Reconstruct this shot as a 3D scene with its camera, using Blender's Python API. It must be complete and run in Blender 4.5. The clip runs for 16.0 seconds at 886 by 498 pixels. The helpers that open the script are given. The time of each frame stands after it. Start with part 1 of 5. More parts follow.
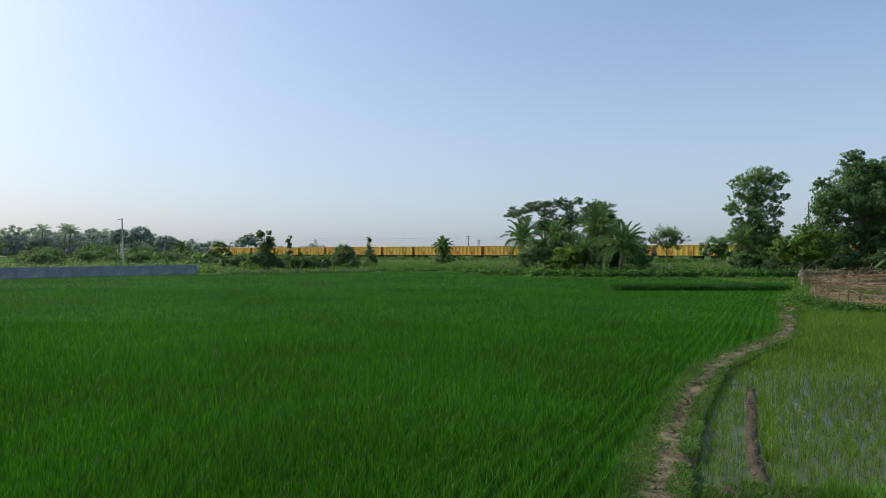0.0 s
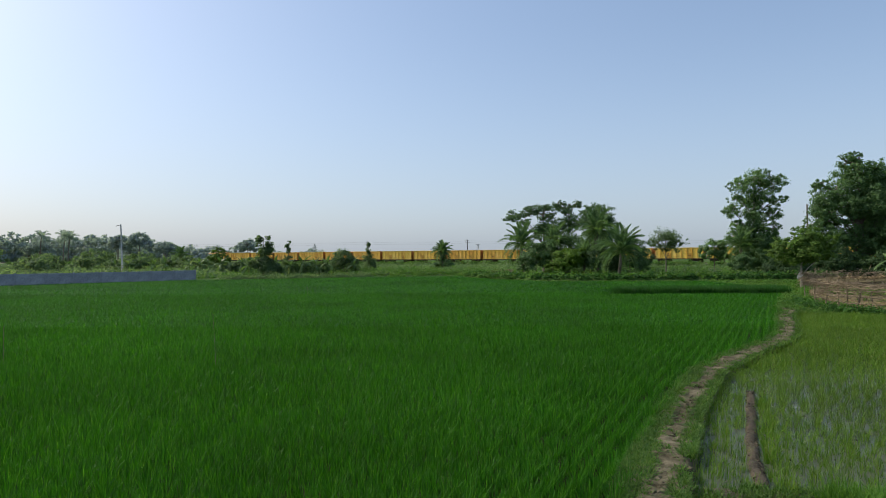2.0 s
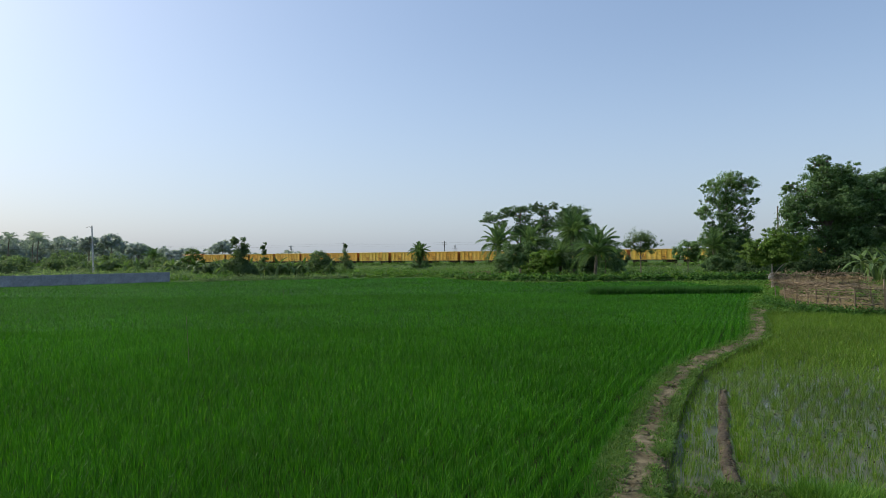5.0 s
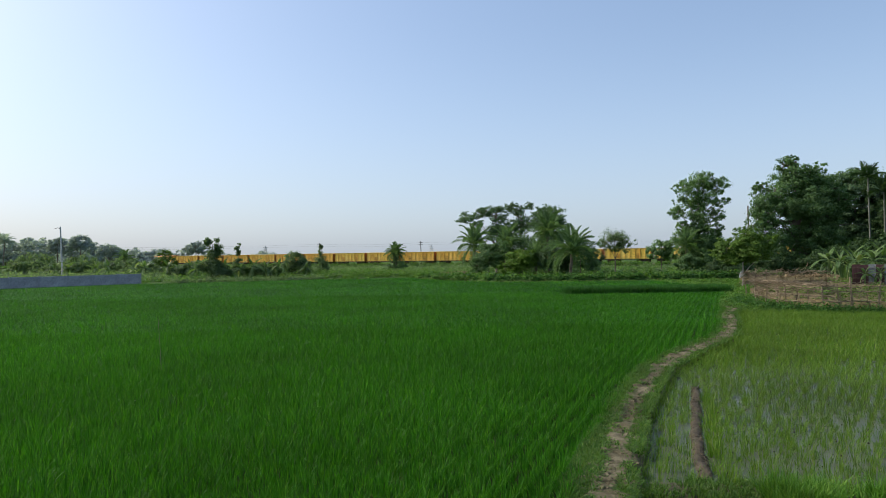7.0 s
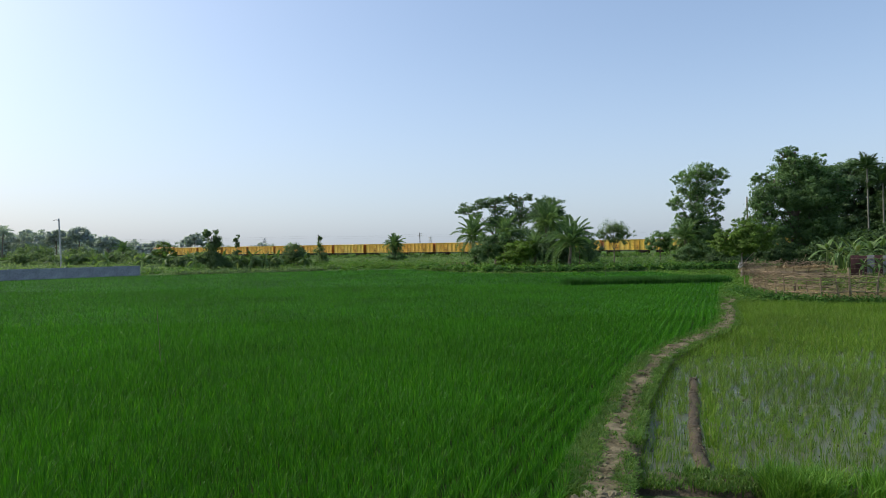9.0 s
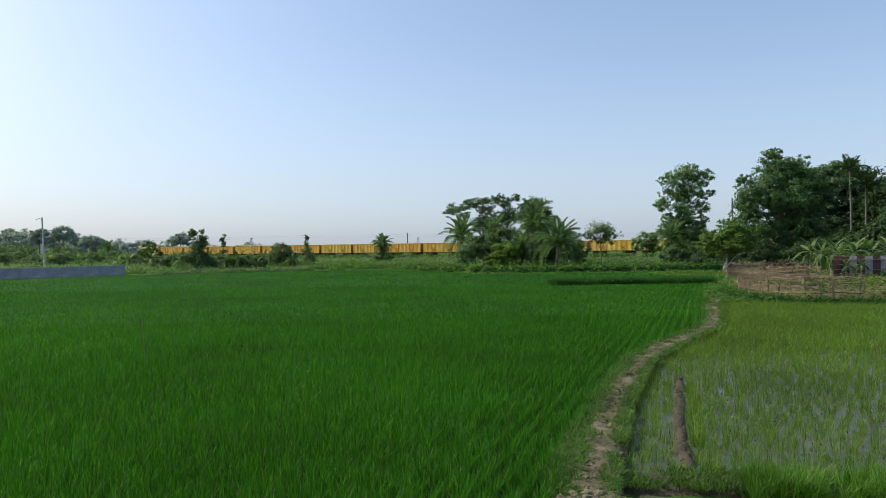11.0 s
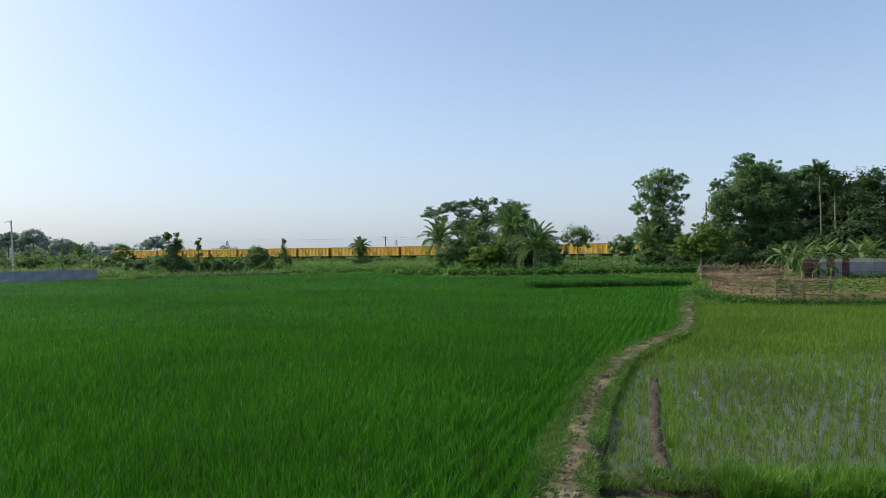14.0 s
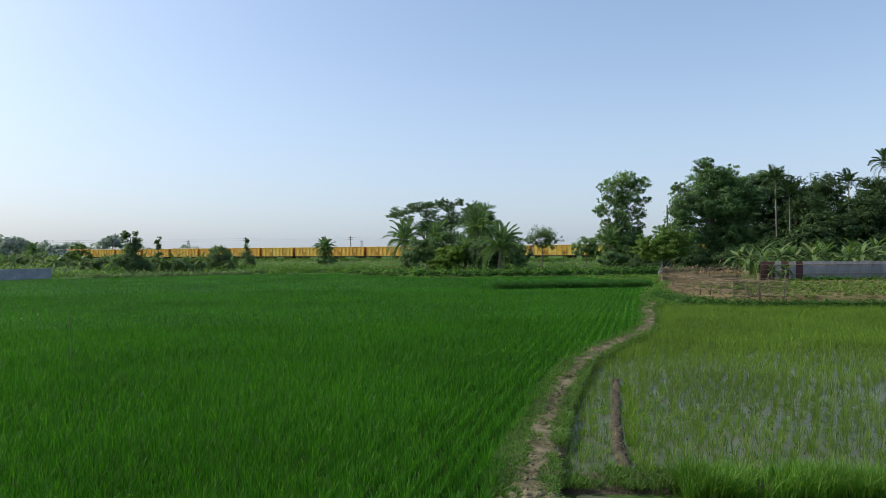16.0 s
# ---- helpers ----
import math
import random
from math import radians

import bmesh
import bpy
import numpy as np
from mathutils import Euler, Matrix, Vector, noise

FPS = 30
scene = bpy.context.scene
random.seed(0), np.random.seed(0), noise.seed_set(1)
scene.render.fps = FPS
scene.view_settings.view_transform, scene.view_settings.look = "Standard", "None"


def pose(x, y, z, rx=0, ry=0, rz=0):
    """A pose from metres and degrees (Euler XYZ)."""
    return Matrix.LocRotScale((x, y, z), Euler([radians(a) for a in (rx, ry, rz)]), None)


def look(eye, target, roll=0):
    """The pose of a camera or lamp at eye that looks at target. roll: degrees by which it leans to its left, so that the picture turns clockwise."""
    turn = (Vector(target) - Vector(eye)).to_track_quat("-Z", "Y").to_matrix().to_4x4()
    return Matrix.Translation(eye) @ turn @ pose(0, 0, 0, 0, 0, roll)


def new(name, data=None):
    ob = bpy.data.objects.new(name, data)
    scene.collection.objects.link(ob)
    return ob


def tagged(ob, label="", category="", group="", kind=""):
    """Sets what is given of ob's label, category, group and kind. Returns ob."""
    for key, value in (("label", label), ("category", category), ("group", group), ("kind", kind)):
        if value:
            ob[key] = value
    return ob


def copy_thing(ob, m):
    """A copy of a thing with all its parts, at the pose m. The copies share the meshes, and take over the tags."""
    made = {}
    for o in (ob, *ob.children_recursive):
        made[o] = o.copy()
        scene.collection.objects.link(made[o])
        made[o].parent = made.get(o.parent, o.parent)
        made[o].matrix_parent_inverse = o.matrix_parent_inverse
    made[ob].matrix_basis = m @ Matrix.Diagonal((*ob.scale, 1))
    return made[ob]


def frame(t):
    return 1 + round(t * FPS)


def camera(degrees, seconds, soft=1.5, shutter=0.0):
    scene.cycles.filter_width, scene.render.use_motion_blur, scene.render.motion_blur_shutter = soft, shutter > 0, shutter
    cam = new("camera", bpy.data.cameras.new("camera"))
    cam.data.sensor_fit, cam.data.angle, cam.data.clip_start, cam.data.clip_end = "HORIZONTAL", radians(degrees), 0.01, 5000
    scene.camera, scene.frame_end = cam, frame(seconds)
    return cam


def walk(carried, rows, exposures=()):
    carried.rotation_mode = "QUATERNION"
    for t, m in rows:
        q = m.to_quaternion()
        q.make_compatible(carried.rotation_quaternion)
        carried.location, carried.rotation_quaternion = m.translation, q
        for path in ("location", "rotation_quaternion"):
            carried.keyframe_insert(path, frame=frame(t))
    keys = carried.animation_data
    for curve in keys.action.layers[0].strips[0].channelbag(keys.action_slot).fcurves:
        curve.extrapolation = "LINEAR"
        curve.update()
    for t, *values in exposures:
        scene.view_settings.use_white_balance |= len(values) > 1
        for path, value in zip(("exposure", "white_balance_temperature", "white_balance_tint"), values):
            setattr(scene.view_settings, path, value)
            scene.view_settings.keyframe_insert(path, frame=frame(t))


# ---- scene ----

# ---------- camera and walk ----------
TURNS = [(0, 0.00, 0.32, 0.00), (0.5, -0.05, 0.52, 0.04), (1, -0.07, 0.62, 0.11), (1.5, -0.10, 0.79, 0.25), (2, -0.07, 0.69, 0.33),
         (2.5, -0.18, 0.71, 0.47), (3, -0.62, 0.67, 0.63), (3.5, -1.71, 0.55, 0.30), (6, -2.44, 0.94, 0.51), (6.5, -3.50, 0.81, 0.39),
         (7, -4.17, 0.80, 0.66), (7.5, -3.98, 0.50, 0.75), (8, -3.82, 0.17, 0.91), (8.5, -4.00, -0.02, 0.76), (9, -4.25, 0.04, 0.74),
         (11.5, -5.66, 0.05, 0.61), (12, -5.99, 0.28, 0.69), (12.5, -6.26, 0.29, 0.79), (13, -6.51, 0.20, 0.77), (13.5, -6.84, 0.04, 0.59),
         (14, -7.27, 0.31, 0.65), (14.5, -7.82, 0.33, 0.71), (15, -8.69, 0.28, 0.63), (15.5, -9.57, 0.28, 0.60), (16, -10.31, 0.35, 0.34)]
EYE = 2.5
cam = camera(68.7, 16.0, soft=0.6)
walk(cam, [(t, pose(0.070 * t / 16, 0.041 * t / 16, EYE - 0.016 * t / 16, 90 + p, r, y)) for t, y, p, r in TURNS], exposures=((0, 0.09), (6, 0.11), (7, 0.24), (9, 0.26), (16, 0.29)))

# ---------- world and sun ----------
SUN_AZ, SUN_EL = -70.0, 41.0
world = bpy.data.worlds.new("sky")
scene.world = world
world.use_nodes = True
wn = world.node_tree
sky = wn.nodes.new("ShaderNodeTexSky")
sky.sky_type, sky.sun_disc = "NISHITA", False
sky.sun_elevation, sky.sun_rotation = radians(SUN_EL), radians(SUN_AZ)
sky.air_density, sky.dust_density, sky.ozone_density = 0.90, 2.6, 1.5
# a thin summer haze lies over the clear sky and thickens evenly towards the horizon all round
haze = wn.nodes.new("ShaderNodeMix")
haze.data_type = "RGBA"
sky_way = wn.nodes.new("ShaderNodeTexCoord")
sky_split = wn.nodes.new("ShaderNodeSeparateXYZ")
sky_rise = wn.nodes.new("ShaderNodeMapRange")
sky_rise.interpolation_type = "SMOOTHSTEP"
sky_rise.inputs["From Max"].default_value, sky_rise.inputs["To Min"].default_value, sky_rise.inputs["To Max"].default_value = 0.36, 0.58, 0.22
haze_tint = wn.nodes.new("ShaderNodeValToRGB")
haze_tint.color_ramp.elements[0].color, haze_tint.color_ramp.elements[1].color = (0.500, 0.595, 0.715, 1), (0.410, 0.590, 0.850, 1)
haze_tint.color_ramp.elements[1].position = 0.36
haze_gain = wn.nodes.new("ShaderNodeVectorMath")
haze_gain.operation = "SCALE"
haze_gain.inputs["Scale"].default_value = 6.5
wn.links.new(sky_way.outputs["Generated"], sky_split.inputs[0])
wn.links.new(sky_split.outputs["Z"], sky_rise.inputs["Value"])
wn.links.new(sky_split.outputs["Z"], haze_tint.inputs[0])
wn.links.new(haze_tint.outputs[0], haze_gain.inputs[0])
wn.links.new(haze_gain.outputs[0], haze.inputs[7])
wn.links.new(sky_rise.outputs[0], haze.inputs[0])
wn.links.new(sky.outputs[0], haze.inputs[6])
wn.links.new(haze.outputs[2], wn.nodes["Background"].inputs[0])
wn.nodes["Background"].inputs[1].default_value = 0.158
sun = new("sun", bpy.data.lights.new("sun", "SUN"))
sun.data.energy, sun.data.angle, sun.data.color = 3.2, radians(0.5), (1.0, 0.93, 0.82)
sun_dir = Vector((math.sin(radians(SUN_AZ)) * math.cos(radians(SUN_EL)), math.cos(radians(SUN_AZ)) * math.cos(radians(SUN_EL)), math.sin(radians(SUN_EL))))
sun.matrix_world = look(sun_dir * 100, (0, 0, 0))

# ---------- materials ----------
def material(name):
    m = bpy.data.materials.new(name)
    m.use_nodes = True
    return m, m.node_tree.nodes, m.node_tree.links, m.node_tree.nodes["Principled BSDF"]


def noise_tex(nodes, links, scale, detail=4.0, rough=0.6, coord="Object"):
    tc = nodes.new("ShaderNodeTexCoord")
    n = nodes.new("ShaderNodeTexNoise")
    n.inputs["Scale"].default_value, n.inputs["Detail"].default_value, n.inputs["Roughness"].default_value = scale, detail, rough
    links.new(tc.outputs[coord], n.inputs["Vector"])
    return n.outputs["Fac"]


def ramp(nodes, links, fac, stops):
    r = nodes.new("ShaderNodeValToRGB")
    while len(r.color_ramp.elements) < len(stops):
        r.color_ramp.elements.new(0.5)
    for e, (p, c) in zip(r.color_ramp.elements, stops):
        e.position, e.color = p, (*c, 1)
    links.new(fac, r.inputs[0])
    return r.outputs[0]


def mixed(nodes, links, fac, a, b, mode="MIX"):
    m = nodes.new("ShaderNodeMix")
    m.data_type, m.blend_type = "RGBA", mode
    for socket, v in ((m.inputs[0], fac), (m.inputs[6], a), (m.inputs[7], b)):
        if hasattr(v, "links"):
            links.new(v, socket)
        elif isinstance(v, (int, float)):
            socket.default_value = v
        else:
            socket.default_value = (*v, 1)
    return m.outputs[2]


def bump(nodes, links, bsdf, height, strength, distance):
    b = nodes.new("ShaderNodeBump")
    b.inputs["Strength"].default_value, b.inputs["Distance"].default_value = strength, distance
    links.new(height, b.inputs["Height"])
    links.new(b.outputs[0], bsdf.inputs["Normal"])


def leaf_material(name, dark, light, old=None, patch=0.25, translucent=0.38, rough=0.6, each="island", gloss=0.25):
    """Foliage: every leaf has its own tint between two greens, and slow patches run across the whole."""
    m, n, l, b = material(name)
    if each == "island":
        fac = n.new("ShaderNodeNewGeometry").outputs["Random Per Island"]
    else:
        fac = n.new("ShaderNodeObjectInfo").outputs["Random"]
    stops = [(0.0, dark), (0.85, light)] + ([(1.0, old)] if old else [])
    col = ramp(n, l, fac, stops)
    col = mixed(n, l, 0.55, col, ramp(n, l, noise_tex(n, l, patch, 3), [(0.35, [0.62] * 3), (0.65, [1.25] * 3)]), "MULTIPLY")
    l.new(col, b.inputs["Base Color"])
    b.inputs["Roughness"].default_value = rough
    b.inputs["Specular IOR Level"].default_value = gloss
    t = n.new("ShaderNodeBsdfTranslucent")
    l.new(mixed(n, l, 1.0, col, (1.15, 1.25, 0.6), "MULTIPLY"), t.inputs[0])
    mx = n.new("ShaderNodeMixShader")
    mx.inputs[0].default_value = translucent
    l.new(b.outputs[0], mx.inputs[1])
    l.new(t.outputs[0], mx.inputs[2])
    l.new(mx.outputs[0], n["Material Output"].inputs[0])
    return m


def grained(name, stops, scale, rough=0.85, relief=0.4, depth=0.02, fine=8.0, metal=0.0, fine_amount=0.5, random_tint=0.0, second=None):
    """A rough solid surface: stains at one scale, grain at a finer one, relief from both."""
    m, n, l, b = material(name)
    big = noise_tex(n, l, scale, 5)
    small = noise_tex(n, l, scale * fine, 4)
    col = mixed(n, l, fine_amount, ramp(n, l, big, stops), ramp(n, l, small, [(0.3, [0.6] * 3), (0.7, [1.25] * 3)]), "MULTIPLY")
    if random_tint:
        r = n.new("ShaderNodeObjectInfo").outputs["Random"]
        col = mixed(n, l, 1.0, col, ramp(n, l, r, [(0.0, [1 - random_tint] * 3), (1.0, [1.0] * 3)]), "MULTIPLY")
    if second:
        r = n.new("ShaderNodeObjectInfo").outputs["Random"]
        col = mixed(n, l, ramp(n, l, r, [(0.40, [0.0] * 3), (0.75, [1.0] * 3)]), col, mixed(n, l, 1.0, col, second, "MULTIPLY"))
    l.new(col, b.inputs["Base Color"])
    b.inputs["Roughness"].default_value, b.inputs["Metallic"].default_value = rough, metal
    b.inputs["Specular IOR Level"].default_value = 0.06 if rough >= 0.85 else 0.35
    bump(n, l, b, small, relief, depth)
    return m


RICE = leaf_material("rice leaf", (0.009, 0.060, 0.003), (0.050, 0.202, 0.010), (0.11, 0.27, 0.026), patch=0.14, translucent=0.44, gloss=0.13, rough=0.5)
NURSERY = leaf_material("nursery rice leaf", (0.020, 0.084, 0.014), (0.046, 0.142, 0.024), patch=0.3)
SEEDLING = leaf_material("seedling leaf", (0.065, 0.148, 0.012), (0.131, 0.228, 0.022), (0.18, 0.22, 0.05), patch=0.35)
GRASS = leaf_material("verge grass", (0.034, 0.096, 0.012), (0.108, 0.204, 0.032), (0.17, 0.21, 0.065), patch=0.9)
LUSH = leaf_material("lush lime grass", (0.042, 0.130, 0.010), (0.105, 0.235, 0.022), (0.19, 0.28, 0.05), patch=0.9)
DRY_WEED = leaf_material("yellowing weed leaf", (0.070, 0.128, 0.022), (0.150, 0.218, 0.046), (0.22, 0.22, 0.08), patch=0.5)
CREEPER = leaf_material("creeper leaf", (0.026, 0.085, 0.014), (0.065, 0.155, 0.026), patch=0.9, gloss=0.15)
WEED = leaf_material("weed leaf", (0.052, 0.136, 0.022), (0.126, 0.240, 0.042), (0.14, 0.17, 0.05), patch=0.3, gloss=0.12)
# scrub green, dulled and paled to hold some of the distance haze
SCRUB = leaf_material("scrub leaf paled for haze", (0.095, 0.158, 0.080), (0.172, 0.245, 0.126), (0.20, 0.25, 0.14), patch=0.08, translucent=0.6, gloss=0.12)
TREE_A = leaf_material("tall tree leaf", (0.095, 0.178, 0.070), (0.184, 0.292, 0.108), patch=0.5, translucent=0.42)
TREE_B = leaf_material("broad tree leaf", (0.068, 0.138, 0.054), (0.134, 0.228, 0.080), patch=0.4, translucent=0.42)
TREE_C = leaf_material("bright bush leaf", (0.054, 0.116, 0.016), (0.120, 0.205, 0.028), patch=0.6)
TREE_D = leaf_material("dark tree leaf", (0.068, 0.128, 0.066), (0.132, 0.214, 0.096), patch=0.4, translucent=0.42)
# distance haze is painted into this pale blue-grey leaf colour
TREE_FAR_HAZED = leaf_material("distant tree leaf with haze in its colour", (0.27, 0.33, 0.37), (0.37, 0.42, 0.46), patch=0.03, translucent=0.5, gloss=0.1)
# brighter version of the bush green, sunlight painted into it
TREE_E = leaf_material("lime bush leaf with sunlight in its colour", (0.068, 0.142, 0.018), (0.150, 0.252, 0.034), patch=0.6, translucent=0.45)
# darker leaf green that has the grove's deep shade painted in
GROVE_SHADED = leaf_material("grove leaf with shade in its colour", (0.024, 0.052, 0.020), (0.060, 0.106, 0.036), patch=0.3, gloss=0.12)
PALM = leaf_material("date palm frond", (0.085, 0.162, 0.060), (0.175, 0.270, 0.106), patch=0.8, each="object", translucent=0.30)
ARECA = leaf_material("areca frond", (0.025, 0.060, 0.020), (0.060, 0.105, 0.030), patch=0.8, each="object")
BANANA = leaf_material("banana leaf", (0.075, 0.145, 0.042), (0.155, 0.245, 0.078), (0.22, 0.27, 0.10), patch=0.6, each="object", rough=0.4)
STRAW = leaf_material("dry straw", (0.17, 0.12, 0.06), (0.34, 0.26, 0.14), patch=1.5, translucent=0.1)

SOIL = grained("trodden soil", [(0.3, (0.044, 0.038, 0.021)), (0.52, (0.118, 0.103, 0.063)), (0.75, (0.220, 0.194, 0.130))], 2.6, 0.95, 0.8, 0.03)
MUD = grained("dark mud", [(0.3, (0.038, 0.029, 0.015)), (0.7, (0.095, 0.072, 0.041))], 3.0, 0.75, 0.9, 0.03)
WET_SOIL = grained("dark wet soil", [(0.3, (0.018, 0.020, 0.010)), (0.7, (0.036, 0.040, 0.016))], 1.2, 1.0, 0.5, 0.02)
WET_SOIL.node_tree.nodes["Principled BSDF"].inputs["Specular IOR Level"].default_value = 0.05
ARECA_BARK = grained("areca bark", [(0.3, (0.12, 0.125, 0.10)), (0.7, (0.20, 0.205, 0.17))], 1.8, 0.9, 0.4, 0.02)
BANK = grained("bare earth bank", [(0.3, (0.082, 0.068, 0.032)), (0.7, (0.165, 0.135, 0.066))], 0.8, 0.95, 0.7, 0.05)
BARK = grained("bark", [(0.3, (0.11, 0.085, 0.065)), (0.7, (0.25, 0.21, 0.17))], 1.5, 0.9, 0.8, 0.04)
PALE_BARK = grained("pale bark", [(0.3, (0.24, 0.21, 0.17)), (0.7, (0.42, 0.39, 0.33))], 1.8, 0.85, 0.6, 0.02)
STICK = grained("dry bamboo stick", [(0.3, (0.170, 0.124, 0.074)), (0.7, (0.37, 0.29, 0.19))], 4.0, 0.8, 0.4, 0.01, random_tint=0.35)
WATTLE = grained("dry brush wattle", [(0.3, (0.20, 0.148, 0.085)), (0.7, (0.37, 0.29, 0.175))], 2.2, 0.9, 0.8, 0.03)
CONCRETE = grained("weathered concrete", [(0.3, (0.25, 0.26, 0.28)), (0.7, (0.42, 0.43, 0.45))], 1.1, 0.85, 0.35, 0.02, random_tint=0.12)
POLE = grained("concrete pole", [(0.3, (0.38, 0.38, 0.37)), (0.7, (0.55, 0.55, 0.54))], 1.0, 0.8, 0.3, 0.01)
TIN = grained("weathered tin sheet", [(0.3, (0.17, 0.174, 0.168)), (0.6, (0.27, 0.27, 0.26)), (0.8, (0.27, 0.225, 0.19))], 1.3, 0.7, 0.2, 0.01, metal=0.15, random_tint=0.25)
TIN_RED = grained("rusty red tin sheet", [(0.3, (0.046, 0.020, 0.017)), (0.7, (0.092, 0.040, 0.032))], 1.6, 0.7, 0.3, 0.01, metal=0.1)
WAGON = grained("yellow wagon paint", [(0.30, (0.72, 0.41, 0.06)), (0.48, (0.91, 0.60, 0.09)), (0.75, (0.94, 0.69, 0.20))], 0.35, 0.6, 0.2, 0.01, fine=7, random_tint=0.10, second=(0.93, 0.78, 0.74))
# paler than the body yellow: the sunlit rim is painted in
WAGON_TOP = grained("cream wagon top rail with sunlight in its colour", [(0.3, (0.78, 0.62, 0.30)), (0.7, (0.90, 0.80, 0.52))], 0.6, 0.6, 0.2, 0.01, random_tint=0.15)
WAGON_RIB = grained("rust-streaked wagon rib", [(0.3, (0.56, 0.28, 0.045)), (0.7, (0.80, 0.47, 0.07))], 0.8, 0.7, 0.3, 0.01, random_tint=0.12)
WAGON_END = grained("rusty wagon end paint", [(0.3, (0.34, 0.15, 0.04)), (0.7, (0.62, 0.30, 0.06))], 0.6, 0.75, 0.3, 0.01)
IRON = grained("dark underframe iron", [(0.3, (0.035, 0.028, 0.024)), (0.7, (0.09, 0.065, 0.05))], 1.5, 0.75, 0.3, 0.01, metal=0.3)
STEEL = grained("rail steel", [(0.3, (0.16, 0.11, 0.09)), (0.7, (0.32, 0.26, 0.22))], 1.5, 0.5, 0.2, 0.01, metal=0.6)
BALLAST = grained("ballast stone", [(0.3, (0.17, 0.145, 0.125)), (0.7, (0.34, 0.30, 0.27))], 1.2, 0.95, 0.9, 0.05)
CLOTH = grained("white sacking", [(0.3, (0.52, 0.50, 0.45)), (0.7, (0.74, 0.72, 0.66))], 6.0, 0.9, 0.5, 0.01)
WINDOW = grained("dark window", [(0.3, (0.02, 0.02, 0.022)), (0.7, (0.05, 0.05, 0.055))], 1.0, 0.2, 0.05, 0.002)


def ground_material():
    m, n, l, b = material("ground")
    big = noise_tex(n, l, 0.025, 5)
    mid = noise_tex(n, l, 0.35, 5)
    small = noise_tex(n, l, 6.0, 5)
    col = ramp(n, l, big, [(0.35, (0.040, 0.082, 0.018)), (0.55, (0.060, 0.105, 0.026)), (0.70, (0.095, 0.115, 0.042))])
    col = mixed(n, l, 0.6, col, ramp(n, l, mid, [(0.3, [0.65] * 3), (0.7, [1.25] * 3)]), "MULTIPLY")
    col = mixed(n, l, 0.5, col, ramp(n, l, small, [(0.3, [0.6] * 3), (0.7, [1.3] * 3)]), "MULTIPLY")
    l.new(col, b.inputs["Base Color"])
    b.inputs["Roughness"].default_value, b.inputs["Specular IOR Level"].default_value = 0.95, 0.05
    bump(n, l, b, small, 0.8, 0.05)
    return m


def water_material():
    m, n, l, b = material("paddy water")
    l.new(ramp(n, l, noise_tex(n, l, 0.6, 4), [(0.35, (0.050, 0.062, 0.034)), (0.65, (0.085, 0.096, 0.056))]), b.inputs["Base Color"])
    b.inputs["Roughness"].default_value, b.inputs["IOR"].default_value = 0.22, 1.33
    b.inputs["Specular IOR Level"].default_value = 0.13
    bump(n, l, b, noise_tex(n, l, 3.0, 3), 0.08, 0.01)
    return m


GROUND, WATER = ground_material(), water_material()

# ---------- mesh helpers ----------
rng = np.random.default_rng(7)


def mesh_data(name, verts, faces, mat, smooth=False):
    """A mesh from arrays of corners and of equal-sided faces, or of a list of such arrays."""
    groups = faces if isinstance(faces, list) else [faces]
    me = bpy.data.meshes.new(name)
    verts = np.asarray(verts, dtype=np.float32)
    me.vertices.add(len(verts))
    me.vertices.foreach_set("co", verts.ravel())
    loops = np.concatenate([np.asarray(g, dtype=np.int32).ravel() for g in groups])
    sizes = np.concatenate([np.full(len(g), np.asarray(g).shape[1], dtype=np.int32) for g in groups])
    starts = np.concatenate([[0], np.cumsum(sizes)[:-1]]).astype(np.int32)
    me.loops.add(len(loops))
    me.loops.foreach_set("vertex_index", loops)
    me.polygons.add(len(sizes))
    me.polygons.foreach_set("loop_start", starts)
    me.polygons.foreach_set("use_smooth", np.full(len(sizes), smooth))
    me.update(calc_edges=True)
    me.materials.append(mat)
    return me


def part(name, data, parent=None, label="", m=None):
    """Links mesh data as one object, under a thing or a part."""
    ob = new(name, data)
    if parent is not None:
        ob.parent = parent
    if m is not None:
        ob.matrix_basis = m
    return tagged(ob, label)


def bm_data(name, bm, mat, smooth=False):
    me = bpy.data.meshes.new(name)
    bm.normal_update()
    bm.to_mesh(me)
    bm.free()
    me.materials.append(mat)
    if smooth:
        me.polygons.foreach_set("use_smooth", [True] * len(me.polygons))
    return me


def box(bm, lo, hi, bevel=0.0):
    lo, hi = Vector(lo), Vector(hi)
    r = bmesh.ops.create_cube(bm, size=1.0, matrix=Matrix.Translation((lo + hi) / 2) @ Matrix.Diagonal((*(hi - lo), 1)))
    if bevel:
        edges = list({e for v in r["verts"] for e in v.link_edges})
        bmesh.ops.bevel(bm, geom=edges, offset=bevel, segments=1, affect="EDGES")


